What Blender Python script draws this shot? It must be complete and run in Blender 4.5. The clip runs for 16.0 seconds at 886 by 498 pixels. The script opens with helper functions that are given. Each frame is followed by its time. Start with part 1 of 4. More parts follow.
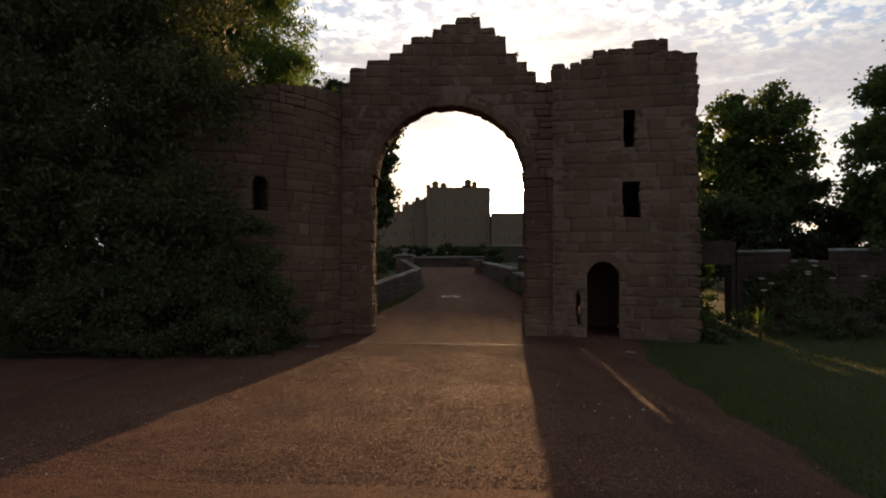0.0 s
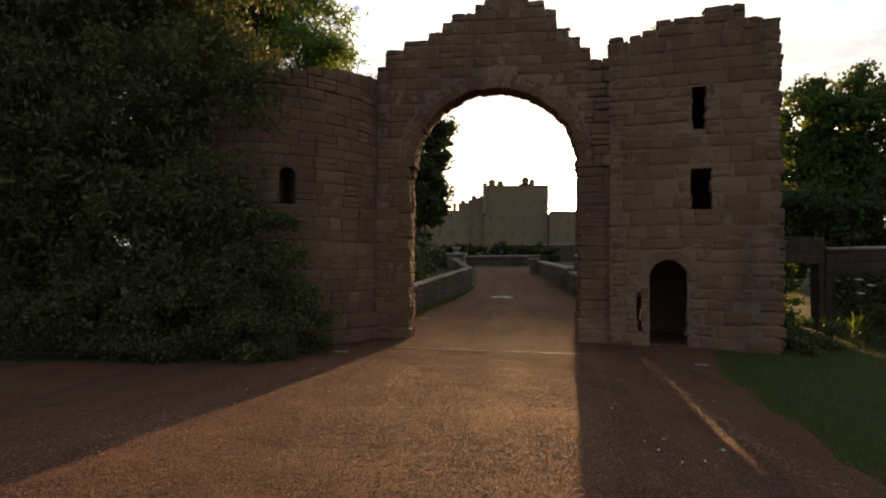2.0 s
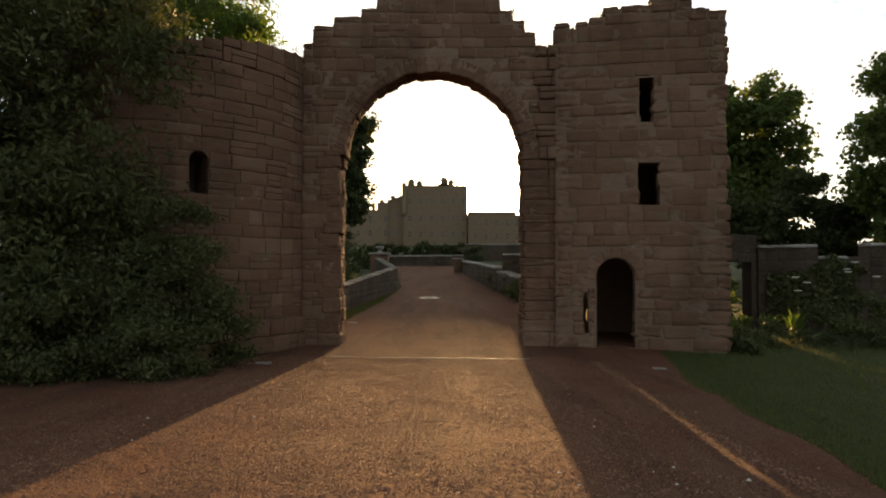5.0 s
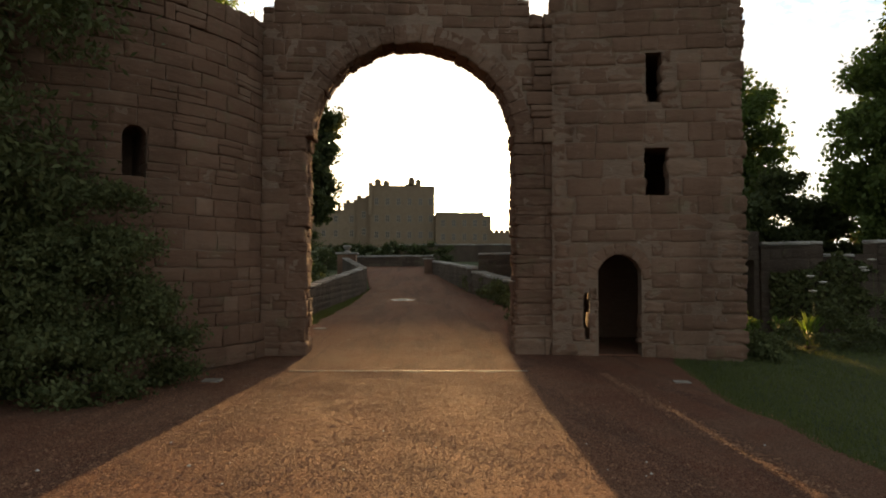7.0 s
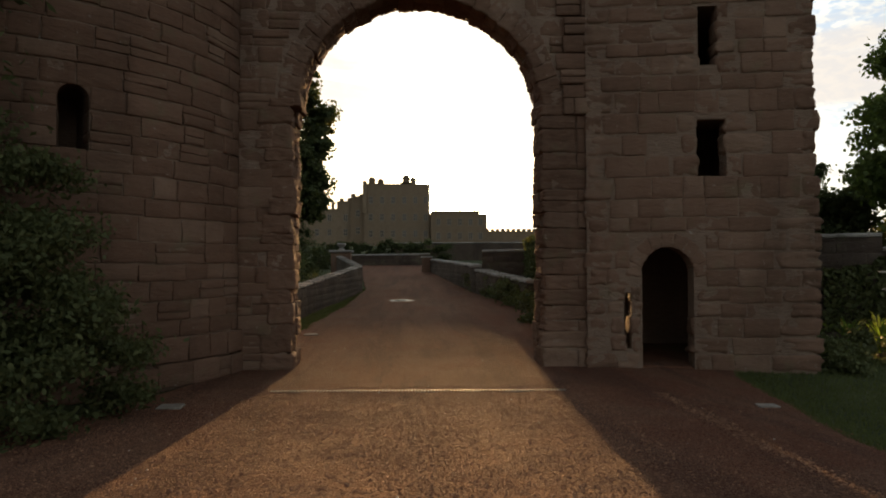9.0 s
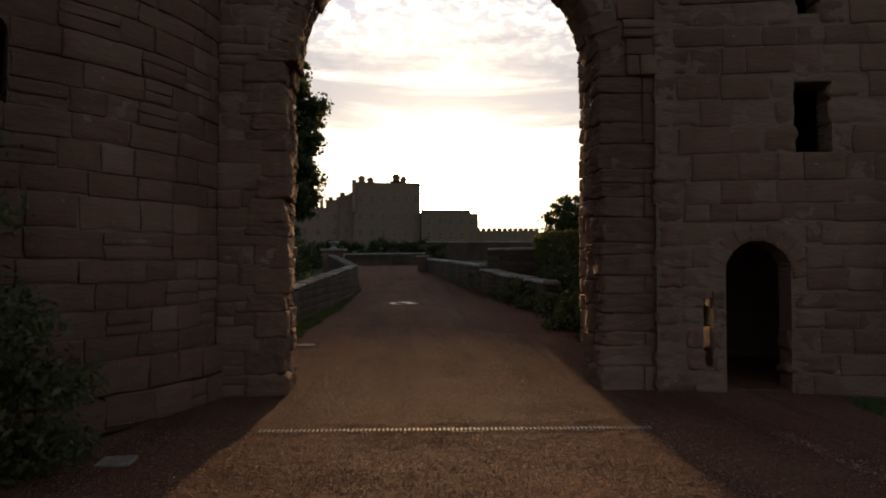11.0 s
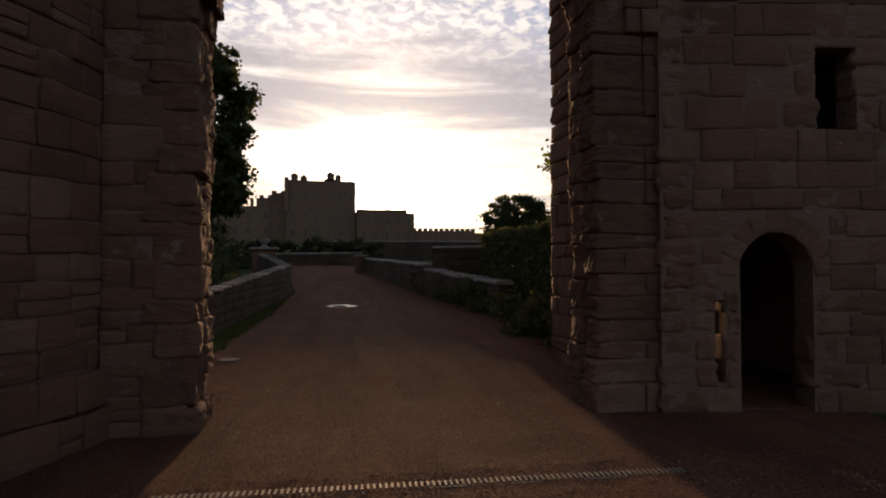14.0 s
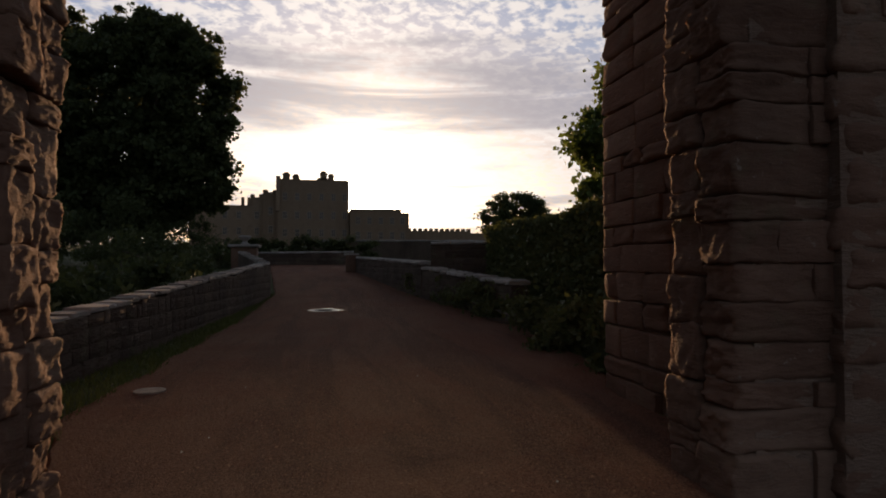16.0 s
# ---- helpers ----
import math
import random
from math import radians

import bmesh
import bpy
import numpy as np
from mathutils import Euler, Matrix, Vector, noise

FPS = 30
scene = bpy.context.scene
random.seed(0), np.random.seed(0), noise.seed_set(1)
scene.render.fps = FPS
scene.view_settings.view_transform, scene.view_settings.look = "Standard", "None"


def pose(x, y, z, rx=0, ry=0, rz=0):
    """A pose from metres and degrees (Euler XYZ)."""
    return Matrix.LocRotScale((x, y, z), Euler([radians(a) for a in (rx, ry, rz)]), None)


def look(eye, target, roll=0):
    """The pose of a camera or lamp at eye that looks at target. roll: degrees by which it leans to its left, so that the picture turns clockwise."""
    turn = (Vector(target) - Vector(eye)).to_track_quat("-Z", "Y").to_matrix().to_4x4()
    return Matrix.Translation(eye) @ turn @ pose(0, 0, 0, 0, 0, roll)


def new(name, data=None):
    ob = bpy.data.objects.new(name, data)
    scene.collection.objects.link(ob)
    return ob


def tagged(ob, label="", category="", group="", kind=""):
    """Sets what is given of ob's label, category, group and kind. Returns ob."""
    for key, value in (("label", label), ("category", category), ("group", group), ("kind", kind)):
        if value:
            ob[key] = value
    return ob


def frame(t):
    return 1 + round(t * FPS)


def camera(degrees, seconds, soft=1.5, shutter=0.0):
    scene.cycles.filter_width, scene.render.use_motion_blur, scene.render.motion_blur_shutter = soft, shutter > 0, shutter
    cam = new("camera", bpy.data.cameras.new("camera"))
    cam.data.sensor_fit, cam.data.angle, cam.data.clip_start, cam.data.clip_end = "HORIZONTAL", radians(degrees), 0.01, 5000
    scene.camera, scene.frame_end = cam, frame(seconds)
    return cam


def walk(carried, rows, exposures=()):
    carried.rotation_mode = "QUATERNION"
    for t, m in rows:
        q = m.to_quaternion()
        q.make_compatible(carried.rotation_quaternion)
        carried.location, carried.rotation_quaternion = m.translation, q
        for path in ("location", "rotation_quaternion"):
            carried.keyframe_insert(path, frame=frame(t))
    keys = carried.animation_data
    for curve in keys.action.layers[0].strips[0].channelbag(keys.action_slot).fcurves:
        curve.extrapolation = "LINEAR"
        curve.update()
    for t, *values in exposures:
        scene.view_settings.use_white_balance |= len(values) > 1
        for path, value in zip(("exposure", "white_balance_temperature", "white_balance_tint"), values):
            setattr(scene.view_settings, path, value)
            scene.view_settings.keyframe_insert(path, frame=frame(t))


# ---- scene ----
cam = camera(73.4, 16.0, soft=1.85)
PATH = [
    (0, (0.469, -0.71, 1.859), (0.37, 1.287, 1.908), 0.2),
    (0.5, (0.552, -0.314, 1.885), (0.414, 1.681, 1.933), 0.1),
    (1, (0.67, 0.167, 1.876), (0.431, 2.152, 1.924), 0.3),
    (1.5, (0.728, 0.509, 1.873), (0.457, 2.49, 1.92), 0.3),
    (2, (0.742, 0.638, 1.83), (0.449, 2.616, 1.876), 0.3),
    (2.5, (0.701, 0.784, 1.809), (0.392, 2.759, 1.855), 0.3),
    (3, (0.616, 0.954, 1.803), (0.346, 2.935, 1.85), 0.4),
    (3.5, (0.538, 1.094, 1.797), (0.363, 3.086, 1.845), 0.2),
    (6, (0.009, 2.442, 1.772), (0.048, 4.441, 1.821), 0.2),
    (6.5, (-0.047, 2.864, 1.751), (0.029, 4.862, 1.802), 0.1),
    (7, (-0.11, 3.348, 1.719), (-0.012, 5.345, 1.772), 0.1),
    (7.5, (-0.152, 3.827, 1.703), (-0.049, 5.823, 1.755), 0.1),
    (8, (-0.176, 4.289, 1.684), (-0.069, 6.285, 1.735), 0.1),
    (8.5, (-0.244, 4.755, 1.66), (-0.131, 6.751, 1.711), -0.0),
    (9, (-0.327, 5.185, 1.653), (-0.209, 7.181, 1.704), -0.1),
    (11.5, (-0.903, 7.473, 1.613), (-0.709, 9.463, 1.665), 0.1),
    (12, (-1.008, 7.641, 1.605), (-0.73, 9.621, 1.656), -0.1),
    (12.5, (-1.064, 7.695, 1.593), (-0.726, 9.665, 1.643), -0.4),
    (13, (-1.058, 7.853, 1.596), (-0.701, 9.82, 1.647), -0.4),
    (13.5, (-1.007, 8.21, 1.594), (-0.64, 10.175, 1.645), -0.3),
    (14, (-0.922, 8.706, 1.578), (-0.548, 10.67, 1.631), -0.1),
    (14.5, (-0.82, 9.327, 1.555), (-0.435, 11.289, 1.608), -0.2),
    (15, (-0.735, 9.986, 1.512), (-0.344, 11.946, 1.567), -0.1),
    (15.5, (-0.655, 10.661, 1.481), (-0.263, 12.622, 1.539), 0.0),
    (16, (-0.605, 11.337, 1.468), (-0.212, 13.298, 1.525), -0.1),
]
EXPOSURES = [(0.0, 1.40, 7300, 11), (1.0, 1.67, 7600, 9), (3.5, 2.30, 8200, 6), (7.0, 2.35, 8400, 5), (9.0, 2.0, 8200, 6),
             (11.5, 1.2, 7200, 13), (12.5, 1.1, 7150, 16), (14.0, 1.0, 7050, 17), (16.0, 0.82, 6900, 16)]
walk(cam, [(t, look(eye, target, roll)) for t, eye, target, roll in PATH], EXPOSURES)

# ---- light ----
SUN_AZ, SUN_EL = 4.1, 6.16          # degrees; azimuth clockwise from +y
sa, se = radians(SUN_AZ), radians(SUN_EL)
SUN_DIR = Vector((math.sin(sa) * math.cos(se), math.cos(sa) * math.cos(se), math.sin(se)))
sun = new("sun", bpy.data.lights.new("sun", "SUN"))
sun.data.energy, sun.data.angle, sun.data.color = 2.2, radians(0.53), (1.0, 0.60, 0.31)
sun.matrix_world = look(SUN_DIR * 300, (0, 0, 0))


class Net:
    """A short way to write node trees."""

    def __init__(self, tree):
        self.t = tree
        tree.nodes.clear()

    def node(self, kind, ins=None, **attrs):
        n = self.t.nodes.new(kind)
        for k, v in attrs.items():
            setattr(n, k, v)
        for k, v in (ins or {}).items():
            if isinstance(v, bpy.types.NodeSocket):
                self.t.links.new(v, n.inputs[k])
            else:
                n.inputs[k].default_value = v
        return n

    def math(self, op, a, b=0.0, clamp=False):
        return self.node("ShaderNodeMath", {0: a, 1: b}, operation=op, use_clamp=clamp).outputs[0]

    def mix(self, f, a, b):
        n = self.node("ShaderNodeMix", data_type="RGBA")
        for i, v in ((0, f), (6, a), (7, b)):
            if isinstance(v, bpy.types.NodeSocket):
                self.t.links.new(v, n.inputs[i])
            else:
                n.inputs[i].default_value = (*v, 1) if i and len(v) == 3 else v
        return n.outputs[2]

    def noise(self, vec, scale, detail=3.0, rough=0.55, dist=0.0):
        return self.node("ShaderNodeTexNoise", {"Vector": vec, "Scale": scale, "Detail": detail, "Roughness": rough, "Distortion": dist}).outputs["Fac"]

    def ramp(self, f, lo, hi, a=0.0, b=1.0):
        return self.node("ShaderNodeMapRange", {0: f, 1: lo, 2: hi, 3: a, 4: b}, interpolation_type="SMOOTHSTEP").outputs[0]


def make_world():
    world = bpy.data.worlds.new("sky")
    scene.world = world
    world.use_nodes = True
    n = Net(world.node_tree)
    sky = n.node("ShaderNodeTexSky", sky_type="NISHITA", sun_disc=False, sun_elevation=se, sun_rotation=sa, altitude=20.0,
                 air_density=1.0, dust_density=1.5, ozone_density=1.0).outputs[0]
    way = n.node("ShaderNodeTexCoord").outputs["Generated"]
    xyz = n.node("ShaderNodeSeparateXYZ", {0: way})
    up = n.math("MAXIMUM", xyz.outputs[2], 0.0)
    dot = n.node("ShaderNodeVectorMath", {0: way, 1: SUN_DIR}, operation="DOT_PRODUCT").outputs["Value"]
    dot = n.math("MAXIMUM", dot, 0.0)
    glow = n.math("MULTIPLY", n.math("POWER", dot, 240.0), SKY_GLOW[0])
    glow = n.math("ADD", glow, n.math("MULTIPLY", n.math("POWER", dot, 40.0), SKY_GLOW[1]))
    glow = n.math("ADD", glow, n.math("MULTIPLY", n.math("POWER", dot, 3000.0), SKY_GLOW[2]))
    toward = n.math("MULTIPLY", n.ramp(dot, 0.0, 1.0, 0.76, 1.0), n.ramp(up, 0.40, 0.95, 1.0, 0.35))
    # a flat cloud sheet overhead
    inv = n.math("DIVIDE", 1.0, n.math("ADD", up, 0.20))
    sheet = n.node("ShaderNodeVectorMath", {0: way, "Scale": inv}, operation="SCALE").outputs[0]
    sheet = n.node("ShaderNodeMapping", {"Vector": sheet, "Rotation": (0, 0, radians(-24)), "Scale": (1.0, 1.05, 0.0)}).outputs[0]
    puffs = n.noise(sheet, 19.0, 3.0, 0.55, 0.35)
    fine = n.noise(sheet, 34.0, 2.0, 0.6, 0.3)
    puffs = n.math("ADD", n.math("MULTIPLY", puffs, 0.68), n.math("MULTIPLY", fine, 0.32))
    wide = n.noise(sheet, 0.9, 2.0, 0.5)
    cover = n.ramp(n.math("ADD", puffs, n.math("MULTIPLY", wide, 0.25)), 0.525, 0.695)
    # the grey bank low over the horizon
    low = n.node("ShaderNodeMapping", {"Vector": way, "Scale": (1.6, 1.6, 15.0)}).outputs[0]
    bank = n.noise(low, 1.7, 4.0, 0.5, 0.4)
    lift = n.math("ADD", up, n.math("MULTIPLY", n.math("ADD", n.noise(low, 1.3, 4.0, 0.6), -0.5), 0.16))
    band = n.math("MULTIPLY", n.ramp(lift, 0.19, 0.25), n.ramp(lift, 0.37, 0.30))
    streak = n.math("MULTIPLY", n.ramp(n.noise(low, 2.6, 3.0, 0.5), 0.48, 0.62), n.ramp(up, 0.22, 0.10))
    grey = n.math("MAXIMUM", n.math("MULTIPLY", band, n.ramp(bank, 0.28, 0.52)), n.math("MULTIPLY", streak, 0.7))
    blue = n.node("ShaderNodeVectorMath", {0: sky, "Scale": SKY_CLEAR}, operation="SCALE").outputs[0]
    blue = n.mix(0.6, blue, (0.10, 0.19, 0.37))
    white = n.mix(n.ramp(dot, 0.75, 1.0), (0.245, 0.28, 0.335), (0.62, 0.60, 0.57))
    col = n.mix(cover, blue, white)
    col = n.mix(n.math("MULTIPLY", grey, 0.85), col, (0.25, 0.25, 0.28))
    col = n.node("ShaderNodeVectorMath", {0: col, "Scale": toward}, operation="SCALE").outputs[0]
    warm = n.mix(n.ramp(dot, 0.94, 1.0), (1.0, 0.80, 0.58), (1.0, 0.90, 0.70))
    lit = n.node("ShaderNodeVectorMath", {0: warm, "Scale": glow}, operation="SCALE").outputs[0]
    veil = n.ramp(grey, 0.0, 1.0, 1.0, 0.45)
    lit = n.node("ShaderNodeVectorMath", {0: lit, "Scale": veil}, operation="SCALE").outputs[0]
    col = n.node("ShaderNodeVectorMath", {0: col, 1: lit}, operation="ADD").outputs[0]
    back = n.node("ShaderNodeBackground", {"Color": col, "Strength": SKY_STRENGTH})
    n.node("ShaderNodeOutputWorld", {0: back.outputs[0]})


SKY_STRENGTH, SKY_CLEAR, SKY_GLOW = 0.86, 0.10, (2.2, 0.40, 60.0)
make_world()


# ---- materials ----
def material(name, build):
    m = bpy.data.materials.new(name)
    m.use_nodes = True
    n = Net(m.node_tree)
    n.node("ShaderNodeOutputMaterial", {0: build(n)})
    return m


def bsdf(n, col, rough=0.9, bump=None, strength=0.4, dist=0.02, metal=0.0, spec=0.3):
    ins = {"Base Color": col if isinstance(col, bpy.types.NodeSocket) else (*col, 1), "Roughness": rough, "Metallic": metal, "Specular IOR Level": spec}
    if bump is not None:
        ins["Normal"] = n.node("ShaderNodeBump", {"Strength": strength, "Distance": dist, "Height": bump}).outputs[0]
    return n.node("ShaderNodeBsdfPrincipled", ins).outputs[0]


def place(n):
    return n.node("ShaderNodeNewGeometry").outputs["Position"]


def stone_material(name, dark, mid, light, bump=0.7, moss=0.30, stain=0.6):
    def build(n):
        p = place(n)
        beds = n.node("ShaderNodeMapping", {"Vector": p, "Scale": (1.0, 1.0, 3.2)}).outputs[0]
        rnd = n.node("ShaderNodeObjectInfo").outputs["Random"]
        col = n.mix(n.ramp(rnd, 0.0, 1.0), dark, mid)
        col = n.mix(n.math("MULTIPLY", n.ramp(n.math("FRACT", n.math("MULTIPLY", rnd, 7.31)), 0.55, 1.0), 0.6), col, light)
        col = n.mix(n.math("MULTIPLY", n.ramp(n.noise(p, 1.1, 4.0), 0.42, 0.75), 0.65), col, dark)
        runs = n.node("ShaderNodeMapping", {"Vector": p, "Scale": (1.0, 1.0, 0.35)}).outputs[0]
        col = n.mix(n.math("MULTIPLY", n.ramp(n.noise(runs, 0.75, 5.0, 0.6, 0.3), 0.44, 0.66), stain), col, tuple(c * 0.55 for c in dark))
        col = n.mix(n.math("MULTIPLY", n.ramp(n.noise(beds, 6.0, 5.0, 0.65, 0.4), 0.40, 0.85), 0.30), col, light)
        soot = n.ramp(n.noise(beds, 2.3, 6.0, 0.65, 0.6), 0.42, 0.88)
        col = n.mix(n.math("MULTIPLY", soot, 0.45), col, tuple(c * 0.45 for c in dark))
        pale = n.ramp(n.noise(p, 11.0, 5.0, 0.65), 0.63, 0.76)
        col = n.mix(n.math("MULTIPLY", pale, 0.45), col, (0.40, 0.37, 0.31))
        green = n.ramp(n.noise(p, 2.4, 3.0), 0.56, 0.75)
        col = n.mix(n.math("MULTIPLY", green, moss), col, (0.12, 0.13, 0.07))
        grain = n.math("ADD", n.math("MULTIPLY", n.noise(p, 70.0, 3.0), 0.2), n.noise(beds, 9.0, 6.0, 0.62, 0.3))
        return bsdf(n, col, 0.93, grain, bump, 0.045, spec=0.15)
    return material(name, build)


def ground_material(name, a, b, c, scale, bump, dist):
    """Loose ground: broad patches, worn tracks along the drive, clods and single grains."""
    def build(n):
        p = place(n)
        col = n.mix(n.ramp(n.noise(p, 0.6, 6.0, 0.7, 0.6), 0.40, 0.60), a, b)
        tracks = n.node("ShaderNodeMapping", {"Vector": p, "Scale": (1.3, 0.16, 1.0)}).outputs[0]
        col = n.mix(n.math("MULTIPLY", n.ramp(n.noise(tracks, 1.0, 6.0, 0.7, 0.5), 0.46, 0.60), 0.7), col, tuple(x * k for x, k in zip(a, (0.5, 0.58, 0.72))))
        clods = n.noise(p, scale * 0.42, 6.0, 0.75)
        col = n.mix(n.math("MULTIPLY", n.ramp(clods, 0.48, 0.66), 0.55), col, c)
        col = n.mix(n.math("MULTIPLY", n.ramp(clods, 0.46, 0.33), 0.15), col, tuple(x * 0.4 for x in a))
        cells = n.node("ShaderNodeTexVoronoi", {"Vector": p, "Scale": scale})
        tone = n.node("ShaderNodeSeparateColor", {0: cells.outputs["Color"]})
        col = n.mix(n.math("MULTIPLY", n.ramp(tone.outputs[0], 0.5, 1.0), 0.65), col, tuple(x * 0.3 for x in a))
        col = n.mix(n.math("MULTIPLY", n.ramp(tone.outputs[1], 0.6, 1.0), 0.5), col, c)
        pits = n.node("ShaderNodeTexVoronoi", {"Vector": p, "Scale": scale * 0.55, "Randomness": 1.0}).outputs["Distance"]
        h = n.math("ADD", n.math("MULTIPLY", cells.outputs["Distance"], -0.8), n.math("MULTIPLY", clods, 1.1))
        h = n.math("ADD", h, n.math("ADD", n.math("MULTIPLY", tone.outputs[2], 0.35), n.math("MULTIPLY", pits, -0.25)))
        return bsdf(n, col, 0.95, h, bump, dist, spec=0.12)
    return material(name, build)


def leaf_material(name, a, b, glow, share=0.4):
    def build(n):
        rnd = n.node("ShaderNodeNewGeometry").outputs["Random Per Island"]
        col = n.mix(rnd, a, b)
        d = bsdf(n, col, 0.6, spec=0.12)
        tr = n.node("ShaderNodeBsdfTranslucent", {"Color": n.mix(rnd, glow, b)}).outputs[0]
        return n.node("ShaderNodeMixShader", {0: share, 1: d, 2: tr}).outputs[0]
    return material(name, build)


def plain_material(name, a, b, rough=0.8, scale=6.0, metal=0.0, bump=0.3, dist=0.01):
    def build(n):
        p = place(n)
        f = n.noise(p, scale, 5.0, 0.6)
        return bsdf(n, n.mix(n.ramp(f, 0.35, 0.7), a, b), rough, n.noise(p, scale * 6, 4.0), bump, dist, metal)
    return material(name, build)


SANDSTONE = stone_material("weathered sandstone", (0.135, 0.075, 0.049), (0.174, 0.099, 0.066), (0.236, 0.152, 0.105), 0.5, 0.25)
# the rubble is about half as bright as the sandstone, with green moss patches
MOSSY = stone_material("dark mossy rubble", (0.062, 0.043, 0.032), (0.086, 0.062, 0.046), (0.115, 0.090, 0.068), 0.9, 0.3)
MORTAR = stone_material("crumbling mortar", (0.182, 0.119, 0.083), (0.226, 0.153, 0.110), (0.286, 0.202, 0.150), 0.8, 0.25)
CAPSTONE = stone_material("lichened capstone", (0.26, 0.235, 0.205), (0.37, 0.34, 0.30), (0.47, 0.44, 0.40))
GRAVEL = ground_material("red gravel", (0.152, 0.055, 0.032), (0.168, 0.080, 0.049), (0.28, 0.158, 0.10), 104.0, 1.0, 0.017)
PEBBLE = material("pebble", lambda n: bsdf(n, n.mix(n.node("ShaderNodeNewGeometry").outputs["Random Per Island"], (0.105, 0.041, 0.024), (0.31, 0.162, 0.094)), 0.9, spec=0.15))
PALE = plain_material("pale pebble", (0.42, 0.38, 0.32), (0.55, 0.50, 0.44), 0.7, 30.0)
GRASS_SOIL = ground_material("turf", (0.054, 0.066, 0.027), (0.070, 0.080, 0.034), (0.098, 0.104, 0.048), 40.0, 0.8, 0.03)
GRASS = leaf_material("grass blade", (0.064, 0.084, 0.028), (0.100, 0.116, 0.042), (0.15, 0.17, 0.04), 0.35)
LEAF = leaf_material("green leaf", (0.050, 0.080, 0.024), (0.090, 0.120, 0.038), (0.17, 0.23, 0.035), 0.42)
LEAF_DARK = leaf_material("dark leaf", (0.050, 0.062, 0.026), (0.104, 0.112, 0.045), (0.13, 0.15, 0.038), 0.25)
LEAF_FEATHER = leaf_material("feathery leaf", (0.04, 0.075, 0.018), (0.085, 0.12, 0.03), (0.19, 0.31, 0.045), 0.5)
LEAF_FAR = leaf_material("far leaf", (0.034, 0.048, 0.022), (0.07, 0.085, 0.034), (0.12, 0.13, 0.035), 0.35)
BARK = plain_material("bark", (0.05, 0.038, 0.028), (0.12, 0.095, 0.07), 0.95, 5.0, bump=0.9, dist=0.03)
COVER_IRON = plain_material("rusty cast iron", (0.045, 0.035, 0.03), (0.09, 0.07, 0.055), 0.85, 20.0, metal=0.2)
IRON = plain_material("worn iron", (0.10, 0.09, 0.08), (0.20, 0.17, 0.14), 0.45, 12.0, metal=0.8)
STEEL = plain_material("galvanised steel", (0.26, 0.23, 0.19), (0.36, 0.32, 0.26), 0.7, 10.0, metal=0.6, bump=0.1)
SLAB = plain_material("grey concrete", (0.19, 0.155, 0.125), (0.27, 0.23, 0.19), 0.9, 12.0)
WET = plain_material("wet gravel", (0.05, 0.035, 0.025), (0.07, 0.05, 0.035), 0.30, 20.0, bump=0.3, dist=0.01)
ASHLAR = stone_material("castle ashlar", (0.15, 0.103, 0.066), (0.20, 0.140, 0.090), (0.24, 0.175, 0.117), 0.3, 0.3, 0.15)
SLATE = plain_material("roof slate", (0.09, 0.09, 0.10), (0.15, 0.15, 0.16), 0.6, 3.0)
PANE = plain_material("window glass", (0.055, 0.05, 0.045), (0.085, 0.075, 0.06), 0.12, 3.0, bump=0.0)
FRAME = plain_material("weathered window frame", (0.20, 0.16, 0.115), (0.25, 0.20, 0.145), 0.7)


# ---- building helpers ----
def mesh_of(name, verts, faces, mat):
    me = bpy.data.meshes.new(name)
    me.from_pydata([tuple(v) for v in verts], [], faces)
    me.materials.append(mat)
    me.update()
    return me


def under(ob, parent):
    ob.parent = parent
    return ob


def part(name, bm, mat, parent=None, label=""):
    me = bpy.data.meshes.new(name)
    bm.to_mesh(me)
    bm.free()
    me.materials.append(mat)
    ob = new(name, me)
    if parent:
        ob.parent = parent
    return tagged(ob, label)


def empty(name, at=(0, 0, 0), **tags):
    ob = new(name)
    ob.location = at
    ob.empty_display_size = 0.2
    bpy.context.view_layer.update()
    return tagged(ob, **tags)


def box(bm, lo, hi, turn=None):
    vs = [bm.verts.new((x, y, z)) for x in (lo[0], hi[0]) for y in (lo[1], hi[1]) for z in (lo[2], hi[2])]
    for f in ((0, 1, 3, 2), (4, 6, 7, 5), (0, 4, 5, 1), (2, 3, 7, 6), (0, 2, 6, 4), (1, 5, 7, 3)):
        bm.faces.new([vs[i] for i in f])
    if turn:
        bmesh.ops.transform(bm, matrix=turn, verts=vs)
    return vs


def tube(bm, pts, radii, seg=8):
    """A tapered limb along points."""
    rings = []
    for i, p in enumerate(pts):
        d = Vector(pts[min(i + 1, len(pts) - 1)]) - Vector(pts[max(i - 1, 0)])
        q = d.to_track_quat("Z", "Y")
        rings.append([bm.verts.new(Vector(p) + q @ Vector((radii[i] * math.cos(a), radii[i] * math.sin(a), 0)))
                      for a in (2 * math.pi * k / seg for k in range(seg))])
    for r0, r1 in zip(rings, rings[1:]):
        for k in range(seg):
            bm.faces.new((r0[k], r0[(k + 1) % seg], r1[(k + 1) % seg], r1[k]))
    bm.faces.new(rings[0][::-1])
    bm.faces.new(rings[-1])


